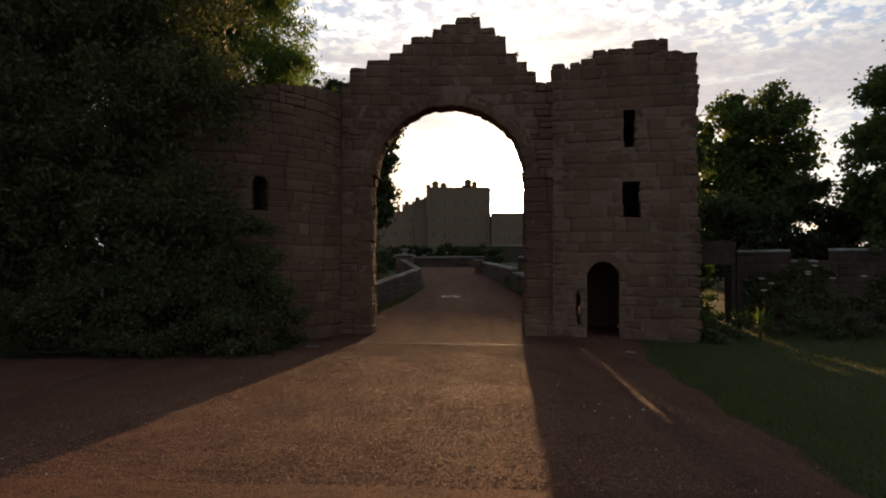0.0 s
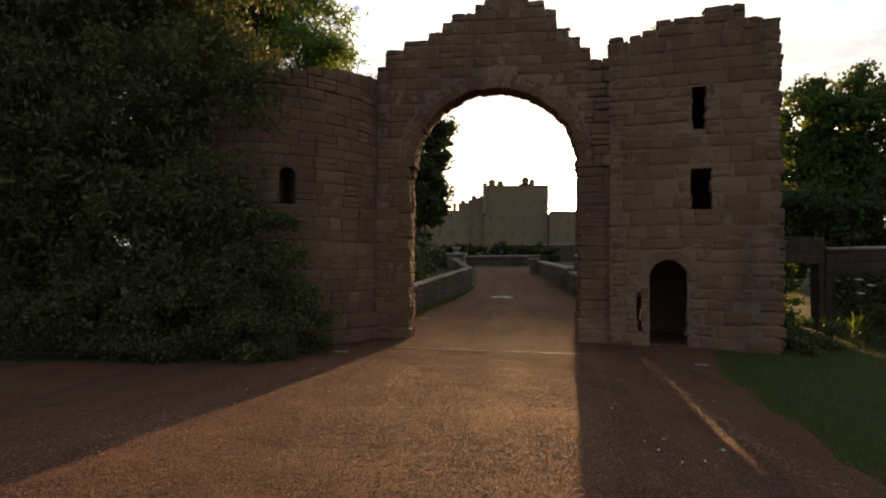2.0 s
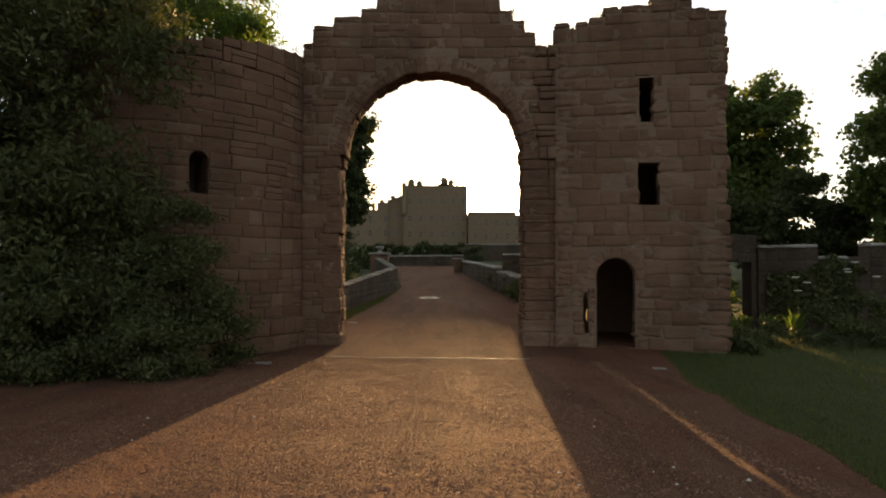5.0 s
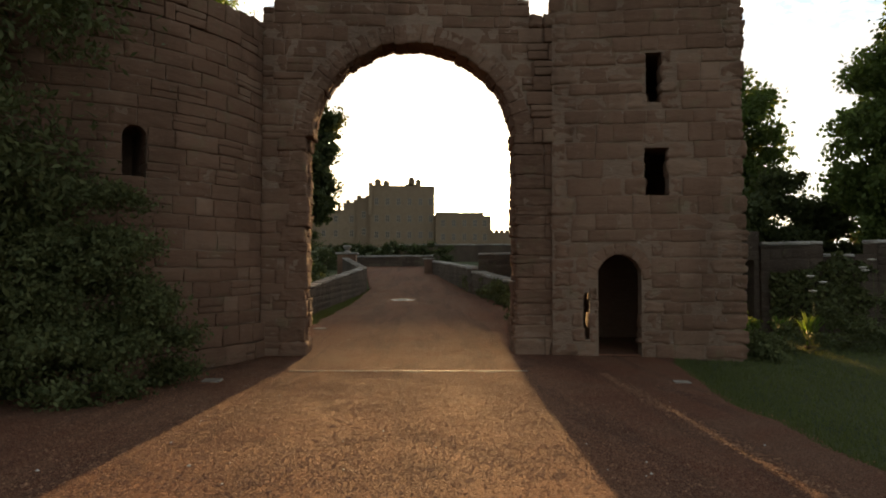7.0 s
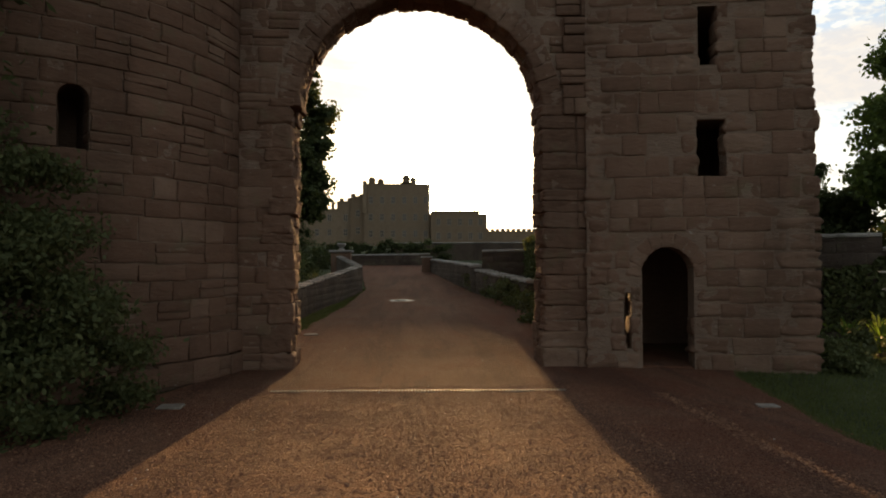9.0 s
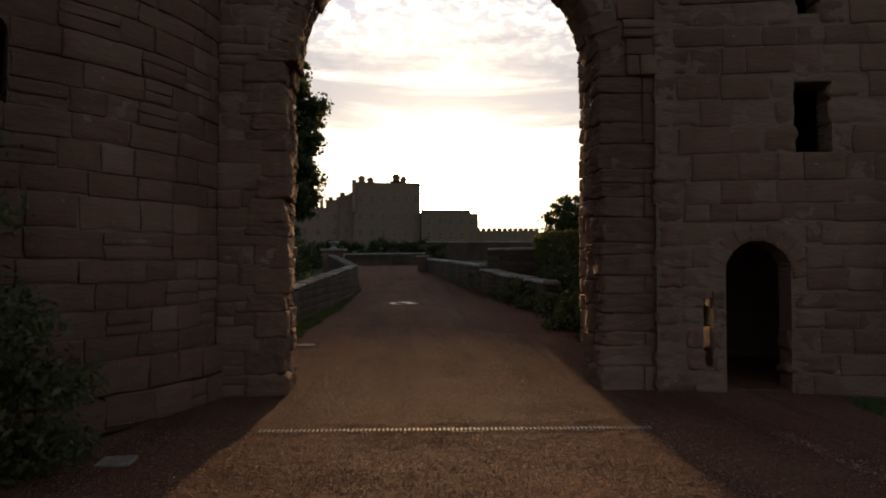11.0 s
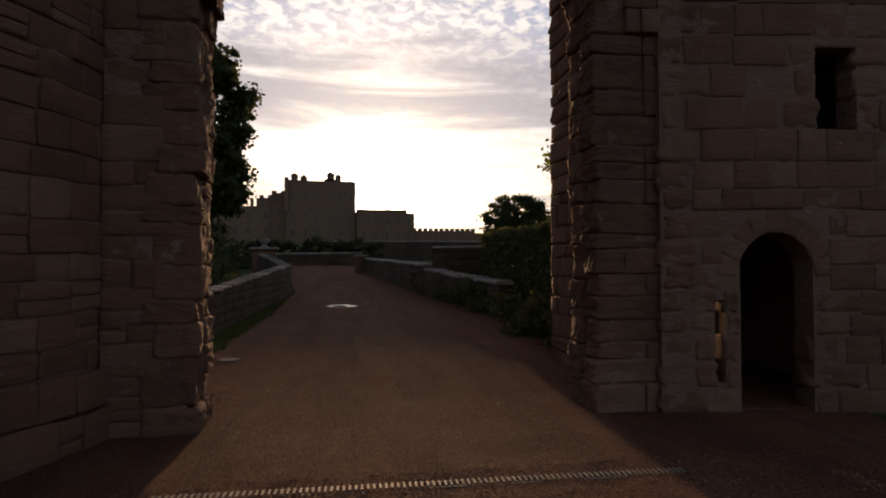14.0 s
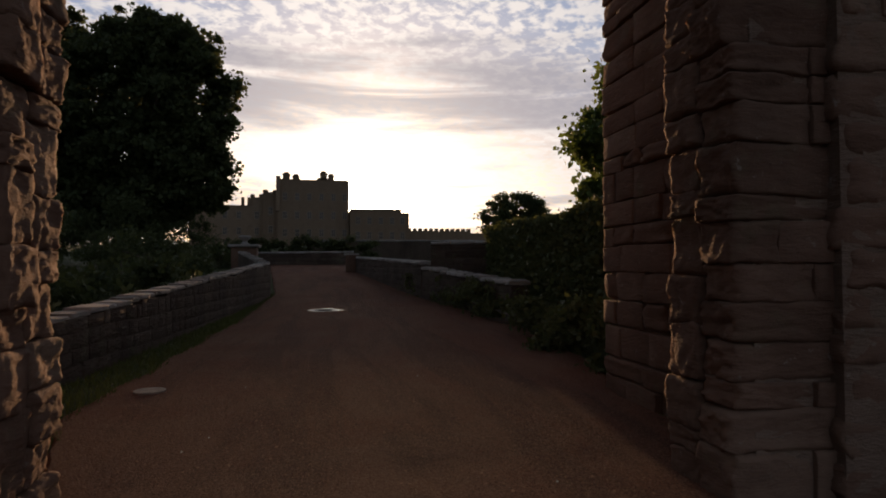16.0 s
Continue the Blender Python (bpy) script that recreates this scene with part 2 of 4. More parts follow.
def lathe(bm, profile, seg=24, at=(0, 0, 0)):
    rings = [[bm.verts.new((at[0] + r * math.cos(a), at[1] + r * math.sin(a), at[2] + z)) for a in (2 * math.pi * k / seg for k in range(seg))] for r, z in profile]
    for r0, r1 in zip(rings, rings[1:]):
        for k in range(seg):
            bm.faces.new((r0[k], r0[(k + 1) % seg], r1[(k + 1) % seg], r1[k]))
    bm.faces.new(rings[0][::-1])
    bm.faces.new(rings[-1])


def worn_blocks(count, mat, seed, grid=(5, 2, 4), wear=0.03, round_off=(0.035, 0.10, 0.075)):
    """Unit blocks, rounded and worn; open at the back, where they sit in the wall, unless the grid is fine."""
    rng = random.Random(seed)
    out = []
    for _ in range(count):
        r = [c * rng.uniform(0.8, 1.5) for c in round_off]

        def line(n, c):
            return [-0.5, -0.5 + c] + [(-0.5 + c) + (1 - 2 * c) * k / (n - 2) for k in range(1, n - 2)] + [0.5 - c, 0.5]

        axes = [line(max(n, 3), c) for n, c in zip(grid, r)]
        shift = Vector((rng.uniform(-50, 50), rng.uniform(-50, 50), rng.uniform(-50, 50)))
        verts, faces, index = [], [], {}

        def vert(p):
            key = tuple(round(c, 4) for c in p)
            if key not in index:
                d = Vector([(c - max(-0.5 + k, min(0.5 - k, c))) / k for c, k in zip(p, r)])
                q = Vector([max(-0.5 + k, min(0.5 - k, c)) for c, k in zip(p, r)])
                if d.length > 1e-6:
                    d.normalize()
                    q += Vector([a * k for a, k in zip(d, r)])
                q += noise.noise_vector(Vector(p) * 1.7 + shift) * wear * 1.3 + noise.noise_vector(Vector(p) * 5.0 + shift) * wear * 0.8
                if grid[0] > 10:
                    q += noise.noise_vector(Vector(p) * 11.0 + shift) * wear * 0.5
                index[key] = len(verts)
                verts.append(q)
            return index[key]

        for ax in range(3):
            o1, o2 = (ax + 1) % 3, (ax + 2) % 3
            for s in (-0.5, 0.5):
                if ax == 1 and s > 0 and grid[1] < 4:
                    continue
                for i in range(len(axes[o1]) - 1):
                    for k in range(len(axes[o2]) - 1):
                        ring = []
                        for a, b in ((i, k), (i + 1, k), (i + 1, k + 1), (i, k + 1)):
                            p = [0, 0, 0]
                            p[ax], p[o1], p[o2] = s, axes[o1][a], axes[o2][b]
                            ring.append(vert(p))
                        faces.append(ring if s > 0 else ring[::-1])
        me = mesh_of("worn block", verts, faces, mat)
        for p in me.polygons:
            p.use_smooth = True
        out.append(me)
    return out


BLOCKS = worn_blocks(26, SANDSTONE, 3, (7, 2, 5), 0.030, (0.018, 0.032, 0.035))
RUBBLE = worn_blocks(14, MOSSY, 6, (5, 2, 4), 0.028, (0.04, 0.06, 0.07))
SQUARED = worn_blocks(12, MOSSY, 8, (4, 2, 3), 0.010, (0.010, 0.015, 0.02))
JAMBS = worn_blocks(18, SANDSTONE, 9, (13, 12, 12), 0.050, (0.05, 0.09, 0.09))
CAPS = worn_blocks(10, CAPSTONE, 5, (6, 4, 4), 0.05, (0.03, 0.07, 0.16))
WORN = worn_blocks(10, SANDSTONE, 13, (6, 5, 6), 0.085, (0.09, 0.12, 0.16))
MASON = random.Random(11)


def stone(parent, at, size, turn=0.0, roll=0.0, name="stone", kinds=None):
    """One block: at its middle, size along, deep, high; turn about z, roll about its depth, in degrees."""
    ob = new(name, MASON.choice(kinds or BLOCKS))
    m = pose(*at, 0, 0, turn) @ pose(0, 0, 0, 0, roll, 0) @ Matrix.Diagonal((*size, 1))
    ob.parent = parent
    ob.matrix_basis = parent.matrix_basis.inverted() @ m if parent.parent is None else m
    return ob


def cut(spans, lo, hi):
    out = []
    for a, b in spans:
        if hi <= a or lo >= b:
            out.append((a, b))
            continue
        if lo > a:
            out.append((a, lo))
        if hi < b:
            out.append((hi, b))
    return out


def courses(u0, u1, z0, top, holes, lay, high=(0.22, 0.33), long=(0.36, 0.78), joint=0.007):
    """Lay courses of stones on a wall: top is a list of (u from, u to, height), holes a function of z giving spans to leave open."""
    z = z0
    peak = max(t[2] for t in top)
    row = 0
    while z < peak - 0.06:
        h = MASON.uniform(*high)
        spans = []
        for a, b, t in top:
            if t > z + 0.07:
                hh = t - z if t - z < h + 0.10 else h
                if spans and abs(spans[-1][1] - a) < 1e-6 and abs(spans[-1][2] - hh) < 1e-6:
                    spans[-1][1] = b
                else:
                    spans.append([a, b, hh])
        for a, b, hh in spans:
            a, b = max(a, u0), min(b, u1)
            if b - a < 0.05:
                continue
            pieces = [(a, b)]
            for lo, hi in holes(z, z + hh):
                pieces = cut(pieces, lo, hi)
            for p, q in pieces:
                if q - p < 0.07:
                    continue
                u = p
                first = MASON.uniform(0.45, 1.0) if row % 2 else 1.0
                while u < q - 0.02:
                    w = MASON.uniform(*long) * (first if u == p else 1.0) * MASON.choice((0.8, 1, 1, 1.2))
                    if q - (u + w) < long[0] * 0.6:
                        w = q - u
                    sag = MASON.uniform(0.0, 0.013) * hh / 0.25
                    wave = 0.045 * noise.noise(Vector((u * 0.45, z * 0.5, u0 + 3.7))) + 0.015 * noise.noise(Vector((u * 1.7, z * 1.3, u0)))
                    lay(u + w / 2, z + hh / 2 + wave + MASON.uniform(-0.4, 0.4) * sag, max(w - joint, 0.03), hh - joint - sag)
                    u += w
        z += h
        row += 1


def sneck(z, h):
    """Now and then two thin stones fill the height of one."""
    if h < 0.23 or MASON.random() > 0.28:
        return [(z, h)]
    k = MASON.uniform(0.38, 0.62)
    return [(z - h / 2 + h * k / 2, h * k - 0.008), (z + h * k / 2, h * (1 - k) - 0.008)]


# ---- the ground ----
LEVEL_Y = np.array([-400, -30, -8, 3.3, 7, 10, 13, 15.5, 18, 27, 32, 40, 55, 80, 130, 400, 3000], float)
LEVEL_Z = np.array([2.5, 1.3, 0.66, 0.32, 0.165, 0.07, 0.0, 0.03, 0.12, 0.27, 0.40, 0.78, 1.52, 2.4, 5.5, 6.0, 6.0], float)


def level(y):
    return float(np.interp(y, LEVEL_Y, LEVEL_Z))


def sheet(name, xs, ys, height, mat, **tags):
    verts, faces = [], []
    nx = len(xs)
    for j, y in enumerate(ys):
        for i in range(nx):
            x = xs[i] if not callable(xs[i]) else xs[i](y)
            verts.append((x, y, height(x, y)))
    for j in range(len(ys) - 1):
        for i in range(nx - 1):
            a = j * nx + i
            faces.append((a, a + 1, a + nx + 1, a + nx))
    me = mesh_of(name, verts, faces, mat)
    for p in me.polygons:
        p.use_smooth = True
    return tagged(new(name, me), **tags)


def spread(*pieces):
    out = []
    for a, b, n in pieces:
        out += list(np.linspace(a, b, n, endpoint=False))
    return out + [pieces[-1][1]]


def turf_height(x, y):
    return level(y) - 0.03 + 0.03 * noise.noise(Vector((x * 0.35, y * 0.35, 0)))


ground = sheet("ground", spread((-2500, -60, 8), (-60, -12, 12), (-12, 24, 60), (24, 80, 14), (80, 2500, 8)),
               spread((-400, -20, 6), (-20, 40, 100), (40, 140, 25), (140, 400, 6), (400, 3000, 5)), turf_height, GRASS_SOIL,
               label="turf and earth reaching to the horizon", category="ground", kind="structure")

ROAD_Y = np.array([-14, 2, 4.5, 7, 9.2, 10.4, 11.6, 13.6, 14.6, 15.6, 17.2, 19, 25, 34, 47, 56, 60], float)
ROAD_L = np.array([-16, -14, -13, -12, -10.5, -6.0, -3.9, -3.3, -3.2, -2.4, -2.95, -2.82, -2.52, -2.38, -3.6, -4.5, -5.2], float)
ROAD_R = np.array([2.2, 3.0, 3.3, 3.6, 3.75, 3.85, 4.1, 4.6, 5.2, 2.6, 2.6, 3.1, 3.7, 3.15, 1.7, 1.1, 0.8], float)


def road_edge(side, y):
    wob = 0.10 * noise.noise(Vector((y * 0.9, 7.0 if side else 2.0, 0))) + 0.05 * noise.noise(Vector((y * 3.1, 9.0 if side else 4.0, 0)))
    return float(np.interp(y, ROAD_Y, ROAD_R if side else ROAD_L)) + wob


def gravel_height(x, y):
    rough = 0.010 * noise.noise(Vector((x * 1.1, y * 1.1, 3))) + 0.003 * noise.noise(Vector((x * 6, y * 7, 5)))
    if y < 17:
        rough += 0.010 * noise.noise(Vector((x * 2.6, y * 1.9, 21))) + 0.006 * noise.noise(Vector((x * 2.2, y * 0.5, 33)))
        rough += 0.002 * noise.noise(Vector((x * 17, y * 19, 8)))
    return level(y) + 0.012 + rough


def make_road():
    ys = spread((-14, 1.5, 40), (1.5, 6, 110), (6, 16, 270), (16, 30, 110), (30, 60, 60))
    n, outer = 150, 24
    verts, faces = [], []
    for y in ys:
        a, b = road_edge(0, y), road_edge(1, y)
        mid = max(a + 0.3, -4.6)
        for i in range(n):
            x = a + (mid - a) * i / outer if i < outer else mid + (b - mid) * (i - outer) / (n - 1 - outer)
            edge = min(i, n - 1 - i)
            z = gravel_height(x, y) - (0.05 * (1 - edge / 3) if edge < 3 else 0)
            verts.append((x, y, z))
    for j in range(len(ys) - 1):
        for i in range(n - 1):
            a = j * n + i
            faces.append((a, a + 1, a + n + 1, a + n))
    return tagged(new("road", mesh_of("road", verts, faces, GRAVEL)), "red gravel drive running through the ruined gateway", "drive", kind="structure")


make_road()


def scatter(name, mat, count, where, seed, size, label, category, flat=0.45):
    """Many small low stones in one mesh, open below."""
    rng = np.random.default_rng(seed)
    spots = np.array([where(rng) for _ in range(count)])
    base = np.array([(1, 0, 0), (0, 1, 0), (-1, 0, 0), (0, -1, 0), (0, 0, flat)], float)
    s = rng.uniform(*size, (count, 1, 1)) * (1 + 0.9 * rng.random((count, 1, 1)) ** 8)
    v = base[None] * rng.uniform(0.65, 1.35, (count, 5, 3)) * s
    a = rng.uniform(0, 6.28, (count, 1))
    x = v[:, :, 0] * np.cos(a) - v[:, :, 1] * np.sin(a)
    y = v[:, :, 0] * np.sin(a) + v[:, :, 1] * np.cos(a)
    v = np.stack([x, y, v[:, :, 2]], 2) + spots[:, None, :]
    tri = np.array([(0, 1, 4), (1, 2, 4), (2, 3, 4), (3, 0, 4)])
    loops = (tri[None] + 5 * np.arange(count)[:, None, None]).ravel()
    me = bpy.data.meshes.new(name)
    me.vertices.add(5 * count)
    me.vertices.foreach_set("co", v.astype(np.float32).ravel())
    me.loops.add(len(loops))
    me.loops.foreach_set("vertex_index", loops.astype(np.int32))
    me.polygons.add(len(loops) // 3)
    me.polygons.foreach_set("loop_start", np.arange(0, len(loops), 3, dtype=np.int32))
    me.update(calc_edges=True)
    me.materials.append(mat)
    return tagged(new(name, me), label, category, kind="stuff")


def on_drive(rng):
    """Put thickest where the sun falls through the arch, thinning out to the shaded edges."""
    while True:
        y = 3.4 + 9.8 * rng.random() ** 1.1 if rng.random() < 0.93 else rng.uniform(13, 20)
        x = rng.uniform(-6.5, 3.8)
        if not road_edge(0, y) + 0.05 < x < road_edge(1, y) - 0.05:
            continue
        mid = abs(x + 0.85)
        if rng.random() < max(0.12, min(1.0, 1.0 - (mid - 2.3) / 1.2)) and noise.noise(Vector((x * 1.3, y * 0.9, 17))) > rng.uniform(-1.1, 0.35):
            return x, y, gravel_height(x, y) - 0.001


scatter("gravel", PEBBLE, 130000, on_drive, 4, (0.0036, 0.0102), "loose reddish gravel strewn over the drive", "gravel", 0.62)


scatter("gravel_lumps", PEBBLE, 2600, on_drive, 14, (0.006, 0.012), "larger reddish stones among the loose gravel", "gravel", 0.42)
scatter("pale_pebbles", PALE, 70, on_drive, 9, (0.008, 0.016), "few pale pebbles lying on the drive", "gravel", 0.8)


RIDGE_Y = np.array([5.0, 6.2, 8.0, 10.0, 12.6])
RIDGE_X = np.array([2.86, 2.76, 2.73, 2.75, 2.85])


def on_ridge(rng):
    y = rng.uniform(5.0, 12.6)
    x = float(np.interp(y, RIDGE_Y, RIDGE_X)) + rng.normal() * 0.07
    return x, y, gravel_height(x, y) + 0.004


scatter("gravel_ridge", PEBBLE, 3000, on_ridge, 6, (0.005, 0.013), "thin ridge of coarser loose gravel along the drive", "gravel")


# ---- the gate wall with its arch ----
AX, AH, SPRING, RISE = -0.115, 1.92, 4.13, 1.80
FRONT, BACK = 14.56, 15.17
SKYLINE = [(-2.95, -2.74, 6.55), (-2.74, -2.30, 6.96), (-2.30, -1.70, 7.15), (-1.70, -1.36, 7.33), (-1.36, -1.14, 7.57), (-1.14, -0.58, 7.75),
           (-0.58, -0.36, 7.95), (-0.36, 0.02, 8.09), (0.02, 0.66, 8.27), (0.66, 1.04, 7.99), (1.04, 1.32, 7.78), (1.32, 1.60, 7.30), (1.60, 1.86, 7.07),
           (1.86, 2.09, 6.80), (2.09, 2.62, 6.50)]


def arch_half(z, grow=0.0):
    if z <= SPRING:
        return AH + grow
    k = 1 - ((z - SPRING) / (RISE + grow)) ** 2
    return (AH + grow) * math.sqrt(k) if k > 0 else 0.0


def crest(u, z, top):
    return any(a <= u <= b and z > t - 0.06 for a, b, t in top)


def make_gate():
    gate = empty("gateway_arch", (AX, FRONT, 0), label="ruined red sandstone gateway wall with a round carriage arch", category="gateway", kind="structure")
    # core, a little behind the faces
    bm = bmesh.new()
    pts = [(-2.95, -0.3)]
    for a, b, t in SKYLINE:
        pts += [(a + 0.02, t - 0.05), (b - 0.02, t - 0.05)]
    pts.append((2.62, -0.3))
    g = 0.17
    pts += [(AX + AH + g, -0.3), (AX + AH + g, SPRING)]
    pts += [(AX + (AH + g) * math.cos(a), SPRING + (RISE + g) * math.sin(a)) for a in (math.pi * k / 28 for k in range(1, 28))]
    pts += [(AX - AH - g, SPRING), (AX - AH - g, -0.3)]
    f = bm.faces.new([bm.verts.new((x, FRONT - 0.023, z)) for x, z in pts])
    out = bmesh.ops.extrude_face_region(bm, geom=[f])
    bmesh.ops.translate(bm, vec=(0, BACK - FRONT - 0.04, 0), verts=[v for v in out["geom"] if isinstance(v, bmesh.types.BMVert)])
    bmesh.ops.recalc_face_normals(bm, faces=bm.faces[:])
    bmesh.ops.triangulate(bm, faces=bm.faces[:])
    bmesh.ops.translate(bm, vec=(-AX, -FRONT, 0), verts=bm.verts[:])
    part("wall_core", bm, MORTAR, gate, "rubble and mortar core")

    ring = 0.36

    def holes(z0, z1):
        h = arch_half(z0, ring if z0 > SPRING - 0.12 else 0.40)
        return [(AX - h, AX + h if z0 > SPRING - 0.12 else 2.7)] if h > 0 else []

    def lay(u, z, w, h):
        for z, h in sneck(z, h):
            bend = 0.11 * max(0.0, min(1.0, (u - 2.0) / 0.5))
            stone(gate, (u, FRONT + 0.15 - bend + MASON.uniform(-0.016, 0.008), z), (w, 0.36, h), MASON.uniform(-0.8, 0.8) - 60 * bend, MASON.uniform(-0.9, 0.9), kinds=WORN if crest(u, z + h / 2, SKYLINE) else None)

    courses(-2.95, 2.62, 0.0, SKYLINE, holes, lay, high=(0.20, 0.34), long=(0.28, 0.60))
    # the jambs: two columns of weathered pieces through the wall, each with joints of its own
    for side, inner, slack in ((-1, AX - AH - 0.08, 0.045), (1, AX + AH + 0.005, 0.035)):
        for y0, y1 in ((FRONT - 0.045, FRONT + 0.29), (FRONT + 0.285, BACK + 0.03)):
            z = -0.02
            while z < SPRING + 0.02:
                h = min(MASON.choice((0.17, 0.22, 0.27, 0.33, 0.42)) * MASON.uniform(0.9, 1.12), SPRING + 0.12 - z)
                wide = MASON.uniform(0.38, 0.52) if side < 0 or y0 > FRONT else MASON.choice((0.34, 0.46, 0.58, 0.76))
                x = inner + side * (wide / 2 + MASON.uniform(-slack, slack))
                if side > 0 and y0 < FRONT and wide < 0.7:
                    rest = 2.60 - (inner + wide)
                    stone(gate, (2.60 - rest / 2, FRONT + 0.10, z + h / 2), (rest, 0.34, h - 0.006), MASON.uniform(-7, -3), MASON.uniform(-0.9, 0.9))
                stone(gate, (x, (y0 + y1) / 2 + MASON.uniform(-0.012, 0.012), z + h / 2), (wide, y1 - y0, h + 0.004), MASON.uniform(-4, 4), MASON.uniform(-1.5, 1.5), "jamb_stone", JAMBS)
                z += h
    # arch ring
    count = 25
    for k in range(count):
        a = math.pi * (k + 0.5) / count
        px, pz = AX + (AH + ring / 2) * math.cos(a), SPRING + (RISE + ring / 2) * math.sin(a)
        tx, tz = -(AH + ring / 2) * math.sin(a), (RISE + ring / 2) * math.cos(a)
        size = math.hypot(tx, tz) * math.pi / count * 1.03
        lean = math.degrees(math.atan2(tz, tx))
        r = MASON.uniform(-0.025, 0.025)
        for ya, yb in ((FRONT - 0.03, FRONT + 0.30), (FRONT + 0.31, BACK + 0.02)):
            stone(gate, (px + r * math.cos(a), (ya + yb) / 2, pz + r * math.sin(a)), (size - 0.012, yb - ya, ring), MASON.uniform(-1, 1), -lean, "voussoir", JAMBS)
    return gate


gate = make_gate()


# ---- the flanking towers ----
def make_right_tower():
    """A square, roofless tower whose front leans round towards the drive."""
    ax, ay, bx, by = 2.50, 14.44, 5.93, 13.87
    long = math.hypot(bx - ax, by - ay)
    yaw = math.degrees(math.atan2(by - ay, bx - ax))
    tower = empty("gate_tower", (ax, ay, 0), label="roofless square sandstone tower with a low doorway and slit windows", category="tower", kind="structure")
    tower.rotation_euler[2] = radians(yaw)
    bpy.context.view_layer.update()
    base = pose(ax, ay, 0, 0, 0, yaw)
    tower.matrix_basis = base
    top = [(0.0, 0.31, 6.95), (0.31, 0.45, 6.84), (0.45, 0.70, 6.95), (0.70, 1.04, 7.02), (1.04, 1.98, 7.22), (1.98, 2.78, 7.42), (2.78, 3.12, 7.10), (3.12, long, 7.02)]
    # the last one, a narrow slit, is added to let a streak of sun through
    openings = [(0.84, 1.62, -0.31, 1.62), (1.68, 2.13, 2.88, 3.91), (1.72, 2.02, 4.75, 5.68), (0.565, 0.68, 0.33, 1.20)]
    blind = [(0.94, 1.44, 3.38, 3.70)]
    thick = 0.85
    # front wall core in upright strips round the openings
    bm = bmesh.new()
    cuts = sorted({0.0, long, *(o[0] for o in openings), *(o[1] for o in openings), *(o[0] - 0.3 for o in openings), *(o[1] + 0.5 for o in openings), *(t[0] for t in top)})
    cuts[-1] = long - 0.08
    for u0, u1 in zip(cuts, cuts[1:]):
        um = (u0 + u1) / 2
        t = next(h for a, b, h in top if a <= um <= b + 1e-6) - 0.05
        # openings splay wider behind their outer edge
        marks = sorted({-0.3, t, *(z for o in openings for z in (max(o[2], -0.3), 1.93 if o[2] < 0 else o[3]))})
        for z0, z1 in zip(marks, marks[1:]):
            zm, deep = (z0 + z1) / 2, thick
            for a, b, lo, hi in openings:
                if lo < zm < (1.93 if lo < 0 else hi):
                    if a < um < b:
                        deep = 0.0
                    elif a - 0.3 < um < b + 0.5:
                        deep = min(deep, 0.30)
            if deep:
                box(bm, (u0, -0.024, z0), (u1, deep, z1))
    # unseen slab added to keep skylight out of the inside, and the other three sides, with a low opening in the rear
    # one
    box(bm, (0.45, thick - 0.02, 5.75), (long - 0.5, 3.2, 6.0))
    inv = base.inverted()
    corner = [inv @ Vector(p) for p in ((2.55, 17.5, 0), (6.0, 17.5, 0))]

    def slab(p, q, z0, z1, w=0.7, side=1):
        d = (q - p).normalized()
        nrm = Vector((-d.y, d.x, 0)) * w * side
        vs = [bm.verts.new((c.x, c.y, z)) for z in (z0, z1) for c in (p, q, q + nrm, p + nrm)]
        for f in ((3, 2, 1, 0), (4, 5, 6, 7), (0, 1, 5, 4), (1, 2, 6, 5), (2, 3, 7, 6), (3, 0, 4, 7)):
            bm.faces.new([vs[i] for i in f])

    # unseen rear gap and raised sill, added to trim that streak of sun
    g1 = inv @ Vector((3.40, 17.5, 0))
    slab(inv @ Vector((2.55, 15.25, 0)), corner[0], -0.3, 6.6, 0.42, -1)
    slab(g1, corner[1], -0.3, 6.2, 0.6, -1)
    slab(inv @ Vector((2.97, 17.5, 0)), g1, 1.55, 6.2, 0.6, -1)
    slab(inv @ Vector((2.97, 17.5, 0)), g1, -0.3, 0.77, 0.6, -1)
    slab(corner[1], inv @ Vector((5.92, 14.6, 0)), -0.3, 6.4, 0.6, -1)
    bmesh.ops.remove_doubles(bm, verts=bm.verts[:], dist=0.0005)
    bmesh.ops.recalc_face_normals(bm, faces=bm.faces[:])
    part("wall_core", bm, MORTAR, tower, "rubble and mortar core")
    bm = bmesh.new()
    box(bm, (0.40, 0.05, -0.2), (long - 0.3, 3.6, 0.055))
    part("floor", bm, GRAVEL, tower, "trodden earth floor")

    def world(u, d, z):
        return base @ Vector((u, d, z))

    def holes(z0, z1):
        out = []
        zm = (z0 + z1) / 2
        for a, b, lo, hi in openings + blind:
            if lo - 0.02 < zm < hi + 0.02:
                out.append((a, b))
        if 1.42 < zm < 2.0:
            out.append((0.66, 1.80))
        return out

    def lay(u, z, w, h):
        rough = crest(u, z + h / 2, top) or u + w / 2 > long - 0.03 or u - w / 2 < 0.03
        rough = rough or any(lo < z < hi and min(abs(u + w / 2 - a), abs(u - w / 2 - b)) < 0.02 for a, b, lo, hi in openings)
        push = MASON.uniform(-0.05, 0.04) if rough else 0.0
        stone(tower, world(u + push, 0.14 + MASON.uniform(-0.016, 0.006), z), (w, 0.34, h), yaw + MASON.uniform(-0.8, 0.8), MASON.uniform(-0.7, 0.7), kinds=WORN if rough else None)

